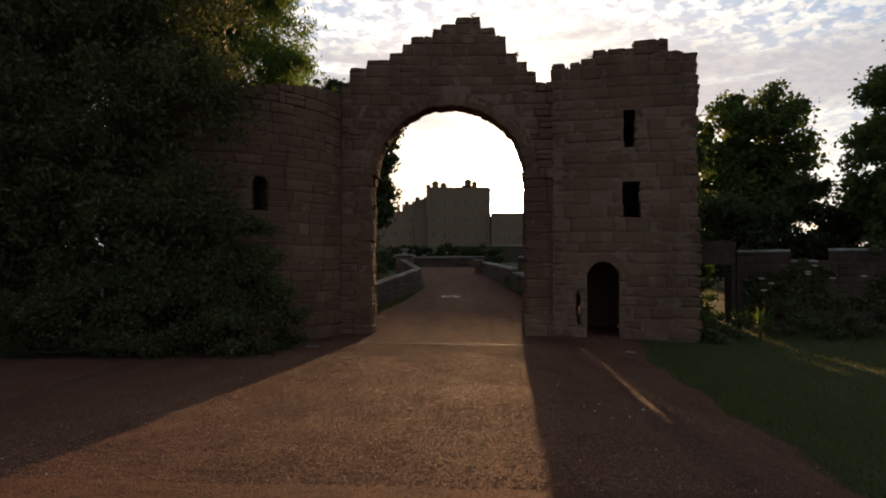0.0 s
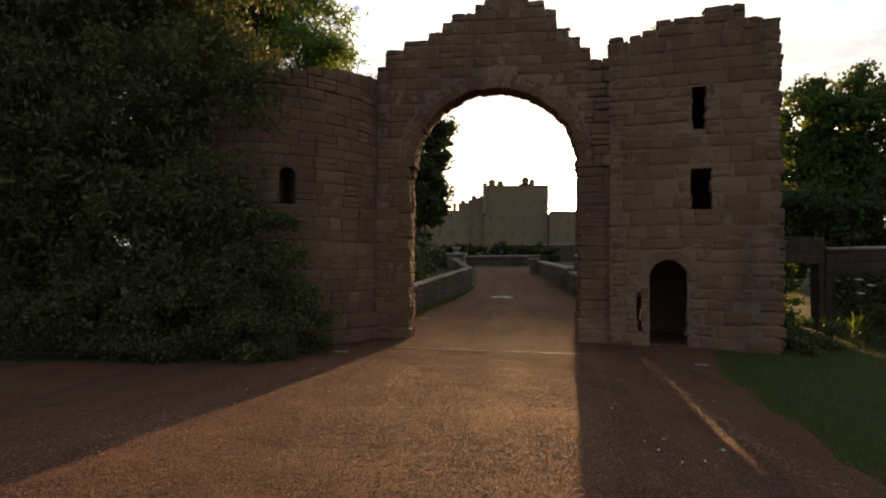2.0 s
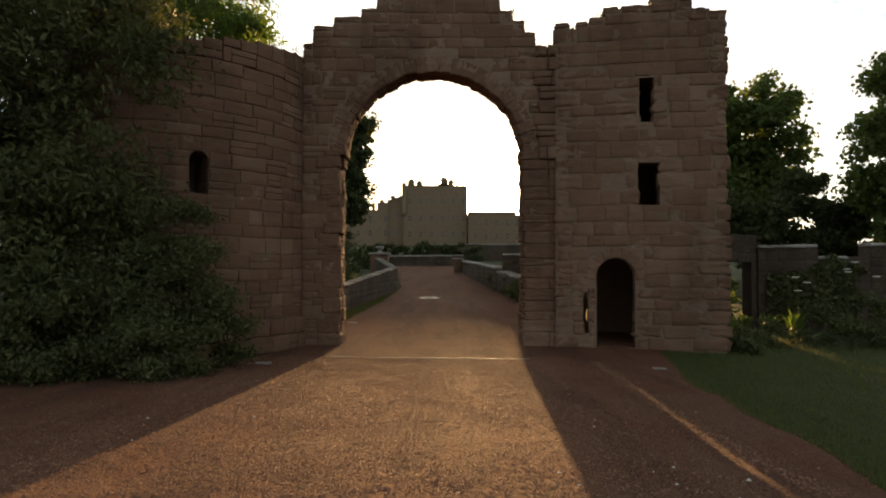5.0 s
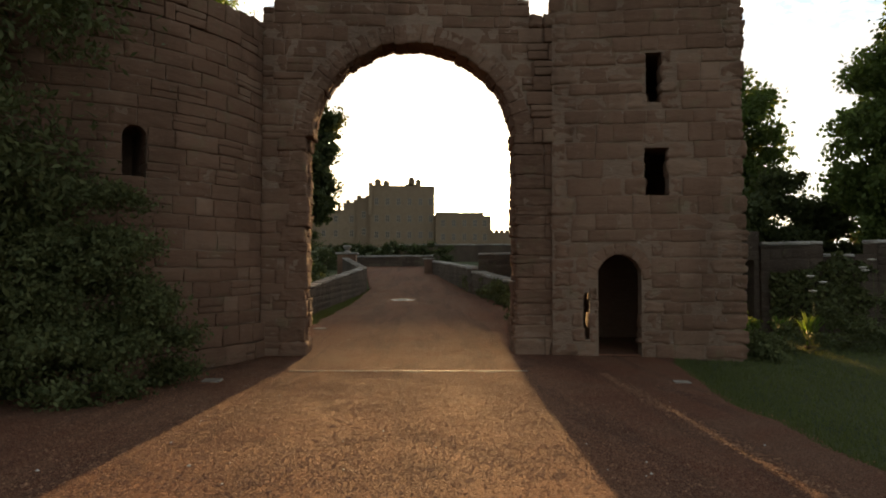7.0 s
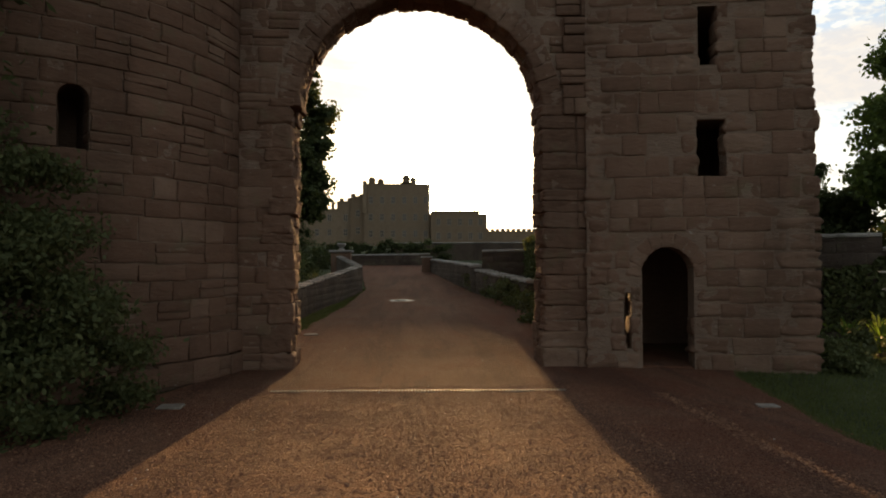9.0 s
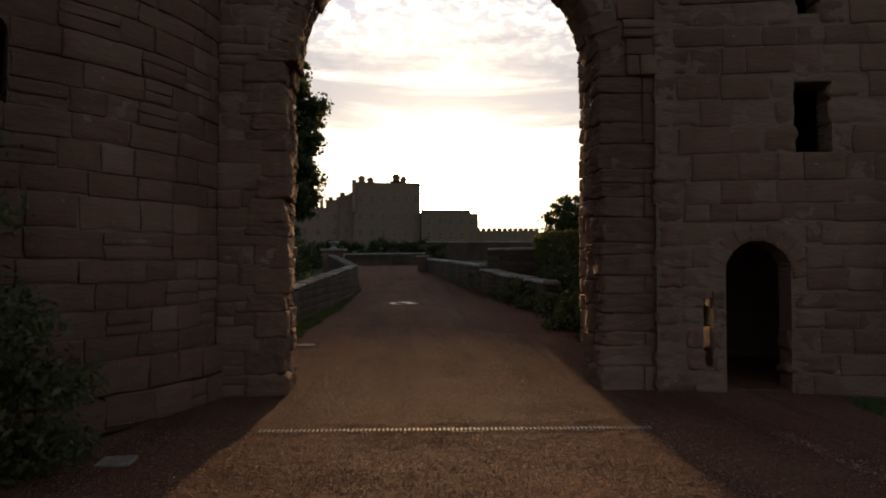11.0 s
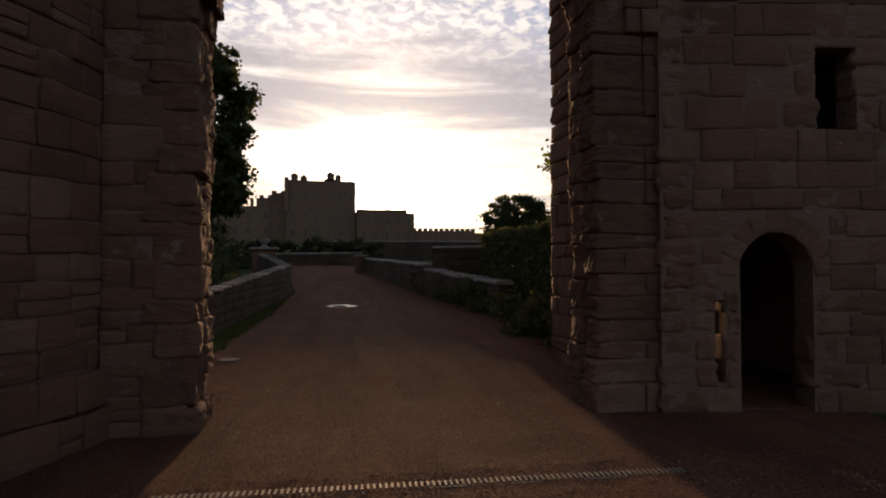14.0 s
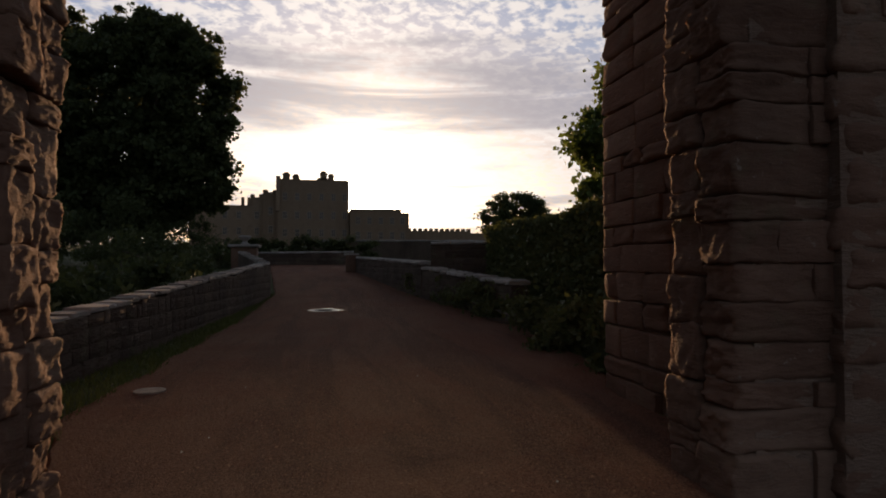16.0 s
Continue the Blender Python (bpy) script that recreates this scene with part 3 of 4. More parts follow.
    courses(0.0, long, 0.0, top, holes, lay, high=(0.20, 0.36), long=(0.30, 0.68))
    # round head of the doorway
    for k in range(9):
        a = math.pi * (k + 0.5) / 9
        stone(tower, world(1.23 + 0.515 * math.cos(a), 0.15, 1.46 + 0.56 * math.sin(a)), (0.205, 0.36, 0.22), yaw, -math.degrees(a) + 90, "voussoir")
    stone(tower, world(1.19, 0.24, 3.54), (0.48, 0.30, 0.30), yaw, 0, "blocked_opening")
    stone(tower, world(1.89, 0.16, 3.98), (0.66, 0.36, 0.18), yaw, 0, "lintel")

    # inner face beside the drive
    def lay_side(u, z, w, h):
        stone(tower, (2.66 + MASON.uniform(-0.015, 0.015), u, z), (w, 0.34, h), -90 + MASON.uniform(-2.5, 2.5), MASON.uniform(-1.5, 1.5), kinds=WORN if MASON.random() < 0.2 else None)

    courses(15.22, 17.55, 0.0, [(15.22, 16.6, 6.5), (16.6, 17.55, 6.7)], lambda a, b: [], lay_side, high=(0.16, 0.34), long=(0.35, 0.75))
    return tower


def make_left_tower():
    """A round tower, much of it behind foliage, with one slit window."""
    cx, cy, r = -6.0, 15.2, 3.08
    tower = empty("round_tower", (cx, cy, 0), label="round sandstone gate tower with a narrow slit window", category="tower", kind="structure")
    bm = bmesh.new()
    seg = 288
    slit = (-61.25, -55.0, 2.97, 3.88)
    zs = [-0.3, slit[2], slit[3], 5.45]
    rim = {}

    def vert(i, z, rr):
        key = (i % seg, z, rr)
        if key not in rim:
            a = radians(i * 360 / seg)
            rim[key] = bm.verts.new((rr * math.cos(a), rr * math.sin(a), z))
        return rim[key]

    rc = r + 0.022
    for i in range(seg):
        mid = (i + 0.5) * 360 / seg
        mid = mid - 360 if mid > 180 else mid
        for z0, z1 in zip(zs, zs[1:]):
            if slit[0] < mid < slit[1] and z0 == slit[2]:
                a, b, c, d = vert(i, z0, rc), vert(i + 1, z0, rc), vert(i + 1, z1, rc), vert(i, z1, rc)
                e, f, g, h = vert(i, z0, rc - 1.1), vert(i + 1, z0, rc - 1.1), vert(i + 1, z1, rc - 1.1), vert(i, z1, rc - 1.1)
                quads = [(e, f, g, h), (a, b, f, e), (d, h, g, c)]
                if mid - 180 / seg < slit[0] + 0.1:
                    quads.append((a, e, h, d))
                if mid + 180 / seg > slit[1] - 0.1:
                    quads.append((b, c, g, f))
                for q in quads:
                    bm.faces.new(q)
            else:
                bm.faces.new((vert(i, z0, rc), vert(i + 1, z0, rc), vert(i + 1, z1, rc), vert(i, z1, rc)))
    bm.faces.new([vert(i, zs[-1], rc) for i in range(seg)])
    part("wall_core", bm, MORTAR, tower, "rubble and mortar core")
    a0, a1 = radians(-102), radians(-6)

    def lay(u, z, w, h):
        a = a0 + u / r
        for z, h in sneck(z, h):
            rr = r - 0.14 + MASON.uniform(-0.004, 0.020) + (0.09 if z < 0.55 else 0.0)
            stone(tower, (cx + rr * math.cos(a), cy + rr * math.sin(a), z), (w * (1.03 if z < 0.55 else 1), 0.34, h), math.degrees(a) + 90 + MASON.uniform(-1, 1), MASON.uniform(-0.8, 0.8))

    s0, s1 = (radians(slit[0]) - a0) * r, (radians(slit[1]) - a0) * r

    def holes(z0, z1):
        return [(s0, s1)] if slit[2] - 0.02 < (z0 + z1) / 2 < slit[3] + 0.02 else []

    width = (a1 - a0) * r
    steps = [(width * k / 15, width * (k + 1) / 15, float(np.interp(-102 + 96 * (k + 0.5) / 15, (-102, -59, -48, -36, -24, -10), (5.5, 5.90, 6.02, 6.14, 6.24, 6.28))) + MASON.uniform(-0.02, 0.02)) for k in range(15)]
    courses(0.0, width, 0.0, steps, holes, lay, high=(0.20, 0.34), long=(0.30, 0.64))
    # the slit's round head, cut from one stone
    bm = bmesh.new()
    mid, half, n = radians((slit[0] + slit[1]) / 2), radians(slit[1] - slit[0]) / 2 * r, 10
    outline = [(-half - 0.03, slit[3] + 0.03), (-half - 0.03, slit[3] - half * 1.2)]
    outline += [(-half * math.cos(math.pi * k / n), slit[3] - half * 1.2 + half * math.sin(math.pi * k / n)) for k in range(n + 1)]
    outline += [(half + 0.03, slit[3] - half * 1.2), (half + 0.03, slit[3] + 0.03)]
    f = bm.faces.new([bm.verts.new((u, 0, z)) for u, z in outline])
    out = bmesh.ops.extrude_face_region(bm, geom=[f])
    bmesh.ops.translate(bm, vec=(0, 0.34, 0), verts=[v for v in out["geom"] if isinstance(v, bmesh.types.BMVert)])
    bmesh.ops.recalc_face_normals(bm, faces=bm.faces[:])
    bmesh.ops.triangulate(bm, faces=bm.faces[:])
    head = part("slit_head", bm, SANDSTONE, tower)
    head.matrix_basis = pose((r + 0.02) * math.cos(mid), (r + 0.02) * math.sin(mid), 0, 0, 0, math.degrees(mid) + 90)
    return tower


make_right_tower()
make_left_tower()


# ---- walls beyond and beside the gate ----
def line_wall(name, pts, bottom, tops, thick, label, category="wall", high=(0.16, 0.26), long=(0.28, 0.55), cap=None, stones=True, gap=None, rough=0.0, head=None, even=1.0, lip=0.10, caps=(0.42, 0.85)):
    """A straight run of wall from pts[0] to pts[1]; tops: heights at both ends."""
    p, q = Vector((*pts[0], 0)), Vector((*pts[1], 0))
    length = (q - p).length
    yaw = math.degrees(math.atan2(q.y - p.y, q.x - p.x))
    thing = empty(name, (p.x, p.y, 0), label=label, category=category, kind="structure")
    base = pose(p.x, p.y, 0, 0, 0, yaw)
    bm = bmesh.new()
    n = max(2, int(length / 1.0))
    runs = [(0.0, length)] if not gap else [(0.0, gap[0]), (gap[1], length)]
    lift = 0.0 if not cap else cap

    def t_at(u):
        return tops[0] + (tops[1] - tops[0]) * u / length - lift

    turned = pose(0, 0, 0, 0, 0, yaw)
    for a, b in runs:
        for k in range(n):
            u0, u1 = a + (b - a) * k / n, a + (b - a) * (k + 1) / n
            vs = box(bm, (u0, -0.012, bottom - 0.4), (u1, thick - 0.012, t_at((u0 + u1) / 2) - 0.02), turned)
    if head:
        box(bm, (gap[0], -0.012, head), (gap[1], thick - 0.012, t_at(sum(gap) / 2) - 0.02), turned)
    part("wall_core", bm, MOSSY, thing, "rubble and mortar core")
    if stones:
        m = max(3, int(length / 1.2))
        top = [(length * k / m, length * (k + 1) / m, t_at(length * (k + 0.5) / m) + MASON.uniform(-0.02, 0.02)) for k in range(m)]

        def lay(u, z, w, h):
            c = base @ Vector((u, 0.10 + even * MASON.uniform(-0.008, 0.010), z))
            stone(thing, c, (w, 0.24, h), yaw + even * MASON.uniform(-0.7, 0.7), MASON.uniform(-1, 1), kinds=RUBBLE if even > 0.5 else SQUARED)
        courses(0.0, length, bottom, top, lambda a, b: [gap] if gap and not (head and (a + b) / 2 > head) else [], lay, high, long)
    if cap:
        for a, b in runs:
            u = a
            while u < b - 0.05:
                w = min(MASON.uniform(*caps), b - u)
                c = base @ Vector((u + w / 2, thick / 2 + MASON.uniform(-0.015, 0.015), t_at(u + w / 2) + cap / 2 + MASON.uniform(-0.01, 0.015) - rough * MASON.random()))
                stone(thing, c, (w - 0.012, thick + lip, cap), yaw + MASON.uniform(-1, 1), MASON.uniform(-1, 1), "capstone", CAPS)
                u += w + (MASON.choice((0, 0, 0, 0.3, 0.5)) if rough else 0)
    return thing



line_wall("parapet_wall", [(-3.72, 16.0), (-2.40, 32.4)], 0.08, (0.77, 1.60), 0.33, "low stone parapet wall with pale capstones beside the drive", cap=0.075, even=0.1, lip=0.02, caps=(0.20, 0.52))
line_wall("parapet_wall", [(-2.42, 32.45), (-4.10, 39.6)], 0.4, (1.60, 2.15), 0.33, "return of a low parapet wall with pale capstones", cap=0.07, long=(0.5, 0.9), lip=0.03)
line_wall("parapet_wall", [(2.62, 30.9), (3.55, 24.2)], 0.22, (1.45, 1.12), 0.42, "low overgrown parapet wall with pale capstones", cap=0.11, long=(0.5, 0.9))
line_wall("parapet_wall", [(1.25, 46.5), (2.60, 31.0)], 0.4, (2.02, 1.62), 0.42, "low stone parapet wall curving up the drive", cap=0.12, long=(0.6, 1.1), high=(0.2, 0.3))
line_wall("garden_wall", [(2.86, 30.70), (4.75, 30.3)], 0.3, (2.28, 2.28), 0.45, "square-built garden wall with a pale coping", cap=0.10, long=(0.5, 0.9))
line_wall("ivy_wall", [(4.75, 30.2), (4.05, 17.7)], 0.1, (2.62, 2.50), 0.45, "ivy-grown rubble wall beside the drive", long=(0.4, 0.8), high=(0.2, 0.32))
line_wall("terrace_wall", [(-8.0, 55.6), (1.6, 56.2)], 1.4, (2.45, 2.60), 0.5, "low terrace wall closing the end of the drive", cap=0.14, long=(0.7, 1.3), high=(0.25, 0.4))
line_wall("terrace_wall", [(-2.0, 72.0), (34.0, 70.0)], 2.0, (4.1, 4.2), 0.6, "long garden terrace wall below the castle", cap=0.16, stones=False)
line_wall("garden_wall", [(5.9, 17.62), (8.40, 17.62)], 0.0, (2.58, 2.52), 0.5, "raised end of a stone garden wall with a low doorway", long=(0.4, 0.8), gap=(1.15, 2.36), head=1.92)
line_wall("garden_wall", [(8.405, 17.55), (9.92, 17.46)], 0.0, (2.30, 2.32), 0.5, "stone garden wall behind the lawn with pale coping", cap=0.09, long=(0.35, 0.7), high=(0.20, 0.32))
line_wall("garden_wall", [(9.93, 17.46), (11.22, 17.38)], 0.0, (2.10, 2.06), 0.5, "broken lower stretch of the old garden wall", cap=0.09, long=(0.35, 0.7), high=(0.20, 0.32), rough=0.10)
line_wall("garden_wall", [(11.23, 17.38), (24.0, 16.6)], 0.0, (2.36, 2.46), 0.5, "old stone garden wall along the lawn", cap=0.09, long=(0.35, 0.7), high=(0.20, 0.32), rough=0.05)


# ---- far castle ----
def crenels(bm, x0, x1, y0, y1, z, step=2.2, high=0.9):
    k = max(2, int((x1 - x0) / step))
    w = (x1 - x0) / (2 * k - 1)
    for i in range(k):
        box(bm, (x0 + 2 * i * w, y0, z), (x0 + (2 * i + 1) * w, y1, z + high))


def window_mesh(w, h, d, name, mat):
    """A frame with a cross bar, as one lattice."""
    t = 0.12
    xs, zs = [-w / 2, -w / 2 + t, -0.05, 0.05, w / 2 - t, w / 2], [0, t, h * 0.5 - 0.05, h * 0.5 + 0.05, h - t, h]
    bm = bmesh.new()
    grid = [[bm.verts.new((x, 0, z)) for z in zs] for x in xs]
    for i in range(5):
        for k in range(5):
            if i % 2 == 0 or k % 2 == 0:
                bm.faces.new((grid[i][k], grid[i + 1][k], grid[i + 1][k + 1], grid[i][k + 1]))
    out = bmesh.ops.extrude_face_region(bm, geom=bm.faces[:])
    bmesh.ops.translate(bm, vec=(0, d, 0), verts=[v for v in out["geom"] if isinstance(v, bmesh.types.BMVert)])
    bmesh.ops.recalc_face_normals(bm, faces=bm.faces[:])
    me = bpy.data.meshes.new(name)
    bm.to_mesh(me)
    bm.free()
    me.materials.append(mat)
    return me


def make_castle():
    y = 150.0
    castle = empty("castle", (0, y, 5.0), label="grey sandstone castle with chimneys and battlements in the distance", category="castle")
    off = Vector((0, y, 5.0))

    def mass(name, label, boxes, mat=ASHLAR, cren=()):
        bm = bmesh.new()
        for lo, hi in boxes:
            box(bm, lo, hi)
        for c in cren:
            crenels(bm, *c)
        bmesh.ops.translate(bm, vec=-off, verts=bm.verts[:])
        return part(name, bm, mat, castle, label)

    mass("keep", "tall main block", [((-10.9, y, 0), (5.0, y + 18, 21.15))])
    mass("turret", "corner turret", [((-11.25, y - 0.5, 14), (-10.35, y + 1.0, 21.85))])
    mass("side_wing", "lower stepped wing", [((-14.2, y + 1, 0), (-10.9, y + 15, 18.2))], cren=[(-14.2, -10.9, y + 0.7, y + 1.3, 18.2, 1.4, 0.6)])
    mass("side_wing", "lower stepped wing", [((-17.0, y + 2, 0), (-14.2, y + 14, 17.2))], cren=[(-17.0, -14.2, y + 1.7, y + 2.3, 17.2, 1.2, 0.6)])
    mass("side_wing", "lowest wing", [((-30, y + 2, 0), (-17.0, y + 14, 15.3))], cren=[(-19.0, -17.0, y + 1.7, y + 2.3, 15.3, 1.0, 1.8)])
    mass("east_block", "plain square block", [((5.2, y - 2, 0), (16.9, y + 16, 14.3)), ((16.9, y - 2, 0), (18.75, y + 16, 13.75))])
    mass("parapet", "flat parapet", [((5.2, y - 2.2, 14.3), (17.0, y - 1.6, 14.55))])
    mass("curtain_wall", "low battlemented curtain wall", [((18.75, y - 1, 0), (33.7, y + 1, 9.7))], cren=[(18.75, 33.7, y - 1, y + 1, 9.7, 1.2, 0.6)])
    mass("curtain_wall", "far end of the curtain wall", [((33.7, y - 1, 0), (60, y + 1, 9.3))])
    mass("roof", "slate roof", [((-10.0, y + 2, 21.15), (4.4, y + 16, 21.5))], SLATE)
    # pitched roof between the wing and the main block, and chimney shoulders
    bm = bmesh.new()
    vs = [bm.verts.new(Vector(p) - off) for p in ((-15.0, y + 3, 18.0), (-11.0, y + 3, 19.0), (-11.0, y + 13, 19.0), (-15.0, y + 13, 18.0), (-15.0, y + 3, 17.2), (-11.0, y + 3, 17.2), (-11.0, y + 13, 17.2), (-15.0, y + 13, 17.2))]
    for f in ((0, 1, 2, 3), (7, 6, 5, 4), (0, 4, 5, 1), (1, 5, 6, 2), (2, 6, 7, 3), (3, 7, 4, 0)):
        bm.faces.new([vs[i] for i in f])
    part("roof", bm, SLATE, castle, "slate roof of the lower wing")
    mass("gable", "low shoulder below the chimney", [((-2.3, y + 0.6, 20.5), (0.4, y + 2.6, 21.75))])
    mass("gable", "low shoulder below the chimney", [((-10.3, y + 0.6, 20.5), (-6.0, y + 2.6, 21.4))])
    for x, top, w in ((-9.1, 23.0, 1.45), (-7.0, 22.6, 1.35), (-0.75, 23.45, 1.65), (0.95, 22.95, 1.25)):
        bm = bmesh.new()
        box(bm, (x - w / 2, y + 0.6, 20.5), (x + w / 2, y + 2.6, top - 0.55))
        box(bm, (x - w / 2 - 0.12, y + 0.5, top - 0.72), (x + w / 2 + 0.12, y + 2.7, top - 0.45))
        box(bm, (x - w * 0.36, y + 1.0, top - 0.45), (x + w * 0.36, y + 2.2, top))
        bmesh.ops.translate(bm, vec=-off, verts=bm.verts[:])
        part("chimney", bm, ASHLAR, castle, "stone chimney stack")
    frame_me = window_mesh(1.05, 1.75, 0.12, "window frame", FRAME)
    pane_me = mesh_of("window pane", [(-0.5, 0.05, 0), (0.5, 0.05, 0), (0.5, 0.05, 1.75), (-0.5, 0.05, 1.75)], [(0, 1, 2, 3)], PANE)
    for yy, xs, zs in ((y, [-9.3, -6.6, -3.9, -1.2, 1.5, 4.0], [8.2, 12.2, 16.4]), (y - 2, [7.0, 9.6, 12.2, 14.8, 17.2], [7.6, 11.0]), (y + 1, [-12.5], [9.0, 13.2]), (y + 2, [-15.6, -19.5, -22.5], [8.6, 12.2])):
        for x in xs:
            for z in zs:
                w = under(new("window", frame_me), castle)
                w.location = Vector((x, yy - 0.08, z)) - off
                under(new("pane", pane_me), w)
    return castle


make_castle()


# ---- plants ----
def leaves_mesh(name, mat, points, size, seed, droop=0.3, slim=0.5):
    """One mesh of small leaves at the given points."""
    rng = np.random.default_rng(seed)
    n = len(points)
    a = rng.normal(size=(n, 3))
    a[:, 2] -= droop
    a /= np.linalg.norm(a, axis=1)[:, None]
    b = np.cross(a, rng.normal(size=(n, 3)))
    b /= np.linalg.norm(b, axis=1)[:, None]
    c = np.cross(a, b)
    s = size * rng.uniform(0.6, 1.35, (n, 1))
    p = np.asarray(points)
    fold = c * s * 0.10
    quad = np.stack([p - a * s * 0.5, p + b * s * slim * 0.5 + fold, p + a * s * 0.5, p - b * s * slim * 0.5 + fold], 1).reshape(-1, 3)
    me = bpy.data.meshes.new(name)
    me.vertices.add(4 * n)
    me.vertices.foreach_set("co", quad.astype(np.float32).ravel())
    me.loops.add(4 * n)
    me.loops.foreach_set("vertex_index", np.arange(4 * n, dtype=np.int32))
    me.polygons.add(n)
    me.polygons.foreach_set("loop_start", np.arange(0, 4 * n, 4, dtype=np.int32))
    me.update(calc_edges=True)
    me.materials.append(mat)
    return me


def crown_points(lobes, clumps, per, spread_m, seed, shell=0.5):
    """Leaf places: sprays set over the shells of several lobes, clumps of leaves over each spray, with gaps between."""
    rng = np.random.default_rng(seed)
    vol = np.array([r[0] * r[1] * r[2] for _, r in lobes]) ** 0.72
    sprays = max(26, clumps // 11)
    pick = rng.choice(len(lobes), sprays, p=vol / vol.sum())
    d = rng.normal(size=(sprays, 3))
    d /= np.linalg.norm(d, axis=1)[:, None]
    cen = np.array([lobes[k][0] for k in pick])
    r = np.array([lobes[k][1] for k in pick])
    rad = shell + (0.90 - shell) * rng.random(sprays) ** 0.5
    hub = cen + d * r * rad[:, None]
    size = r.mean(1) * rng.uniform(0.16, 0.34, sprays)
    k = rng.integers(0, sprays, clumps)
    e = rng.normal(size=(clumps, 3))
    e /= np.linalg.norm(e, axis=1)[:, None]
    mid = hub[k] + e * (size[k] * rng.random(clumps) ** 0.4)[:, None] * np.array([1.15, 1.15, 0.75])
    num = rng.integers(int(per * 0.4), int(per * 1.6) + 1, clumps)
    pts = np.repeat(mid, num, 0)
    sig = np.repeat(spread_m * rng.uniform(0.4, 1.1, clumps), num)[:, None]
    return pts + rng.normal(size=pts.shape) * sig * np.array([1, 1, 0.7]), mid


ALIKE = {"border_plant": "plants along the garden wall", "border_shrub": "shrubs along the garden wall", "lime_tree": "lime trees on the bank"}


def tree(name, foot, lobes, mat, clumps, per, spread_m, leaf, seed, label, trunk=0.3, slim=0.5, droop=0.3, category="tree", boughs=7):
    thing = empty(name, foot, label=label, category=category, group=ALIKE.get(name, ""))
    o = Vector(foot)
    rng = random.Random(seed)
    pts, mid = crown_points(lobes, clumps, per, spread_m, seed)
    crown = under(new("crown", leaves_mesh("crown", mat, pts - np.array(foot), leaf, seed + 1, droop, slim)), thing)
    bm = bmesh.new()
    heart = Vector(np.mean([c for c, _ in lobes], 0))
    fork = o.lerp(heart, 0.55)
    fork = Vector((o.x * 0.75 + heart.x * 0.25, o.y * 0.75 + heart.y * 0.25, fork.z))
    tube(bm, [Vector((0, 0, -0.2)), (fork - o) * 0.5 + Vector((rng.uniform(-0.1, 0.1), rng.uniform(-0.1, 0.1), 0)), fork - o, heart - o], [trunk * 1.25, trunk, trunk * 0.8, trunk * 0.35], 10)
    part("trunk", bm, BARK, thing)
    for k in range(boughs):
        bm = bmesh.new()
        end = Vector(mid[rng.randrange(len(mid))]) - o
        start = (fork - o).lerp(heart - o, rng.uniform(0.0, 0.9))
        bend = start.lerp(end, 0.5) + Vector((0, 0, -0.06 * (end - start).length))
        tube(bm, [start, bend, end], [trunk * 0.38, trunk * 0.24, trunk * 0.06], 6)
        part("limb", bm, BARK, thing)
    return thing


# beside the round tower
tree("yew_tree", (-7.4, 11.3, 0.05), [((-6.6, 11.2, 4.6), (2.6, 2.0, 3.0)), ((-8.6, 10.9, 5.5), (3.0, 2.2, 4.6)), ((-6.4, 11.6, 7.3), (2.2, 1.8, 2.2)), ((-10.5, 10.6, 3.6), (3.0, 1.6, 3.6)), ((-7.4, 10.9, 1.9), (3.2, 1.3, 1.9)), ((-9.0, 11.5, 8.6), (3.2, 1.8, 2.4)), ((-12.5, 11.2, 5.5), (3.0, 1.6, 4.6))],
     LEAF_DARK, 6600, 26, 0.22, 0.128, 21, "dense dark evergreen tree leaning over the drive beside the tower", 0.26, 0.35, 0.5)
tree("ash_tree", (-8.6, 20.2, 0.2), [((-8.2, 20.0, 9.4), (3.0, 2.6, 3.2)), ((-10.5, 20.4, 10.5), (3.6, 3.0, 4.0)), ((-6.6, 18.6, 7.6), (2.1, 2.0, 1.7)), ((-7.6, 19.4, 11.9), (2.2, 2.2, 2.4)), ((-13.5, 20, 8.5), (3.4, 3.0, 4.5))],
     LEAF_FEATHER, 3300, 31, 0.28, 0.20, 22, "tall feathery-leaved tree behind the round tower, edges sunlit", 0.32, 0.3, 0.9)
tree("shrub", (-4.3, 11.2, 0.05), [((-3.75, 11.55, 0.75), (0.75, 0.6, 0.95)), ((-4.25, 10.65, 0.45), (0.75, 0.7, 0.55)), ((-5.5, 10.4, 0.75), (1.1, 0.7, 0.9)), ((-3.65, 11.1, 0.5), (0.45, 0.6, 0.55)), ((-4.3, 11.4, 1.3), (0.95, 0.6, 1.1)), ((-5.2, 10.9, 1.1), (1.3, 0.75, 1.25)), ((-7.2, 10.4, 1.0), (1.9, 0.75, 1.2)), ((-9.8, 10.0, 1.1), (2.2, 0.8, 1.4)), ((-4.7, 11.6, 2.2), (0.9, 0.6, 0.9))],
     LEAF_DARK, 2500, 40, 0.14, 0.072, 23, "loose green shrub spilling over the edge of the drive", 0.05, 0.5, 0.4, "shrub")
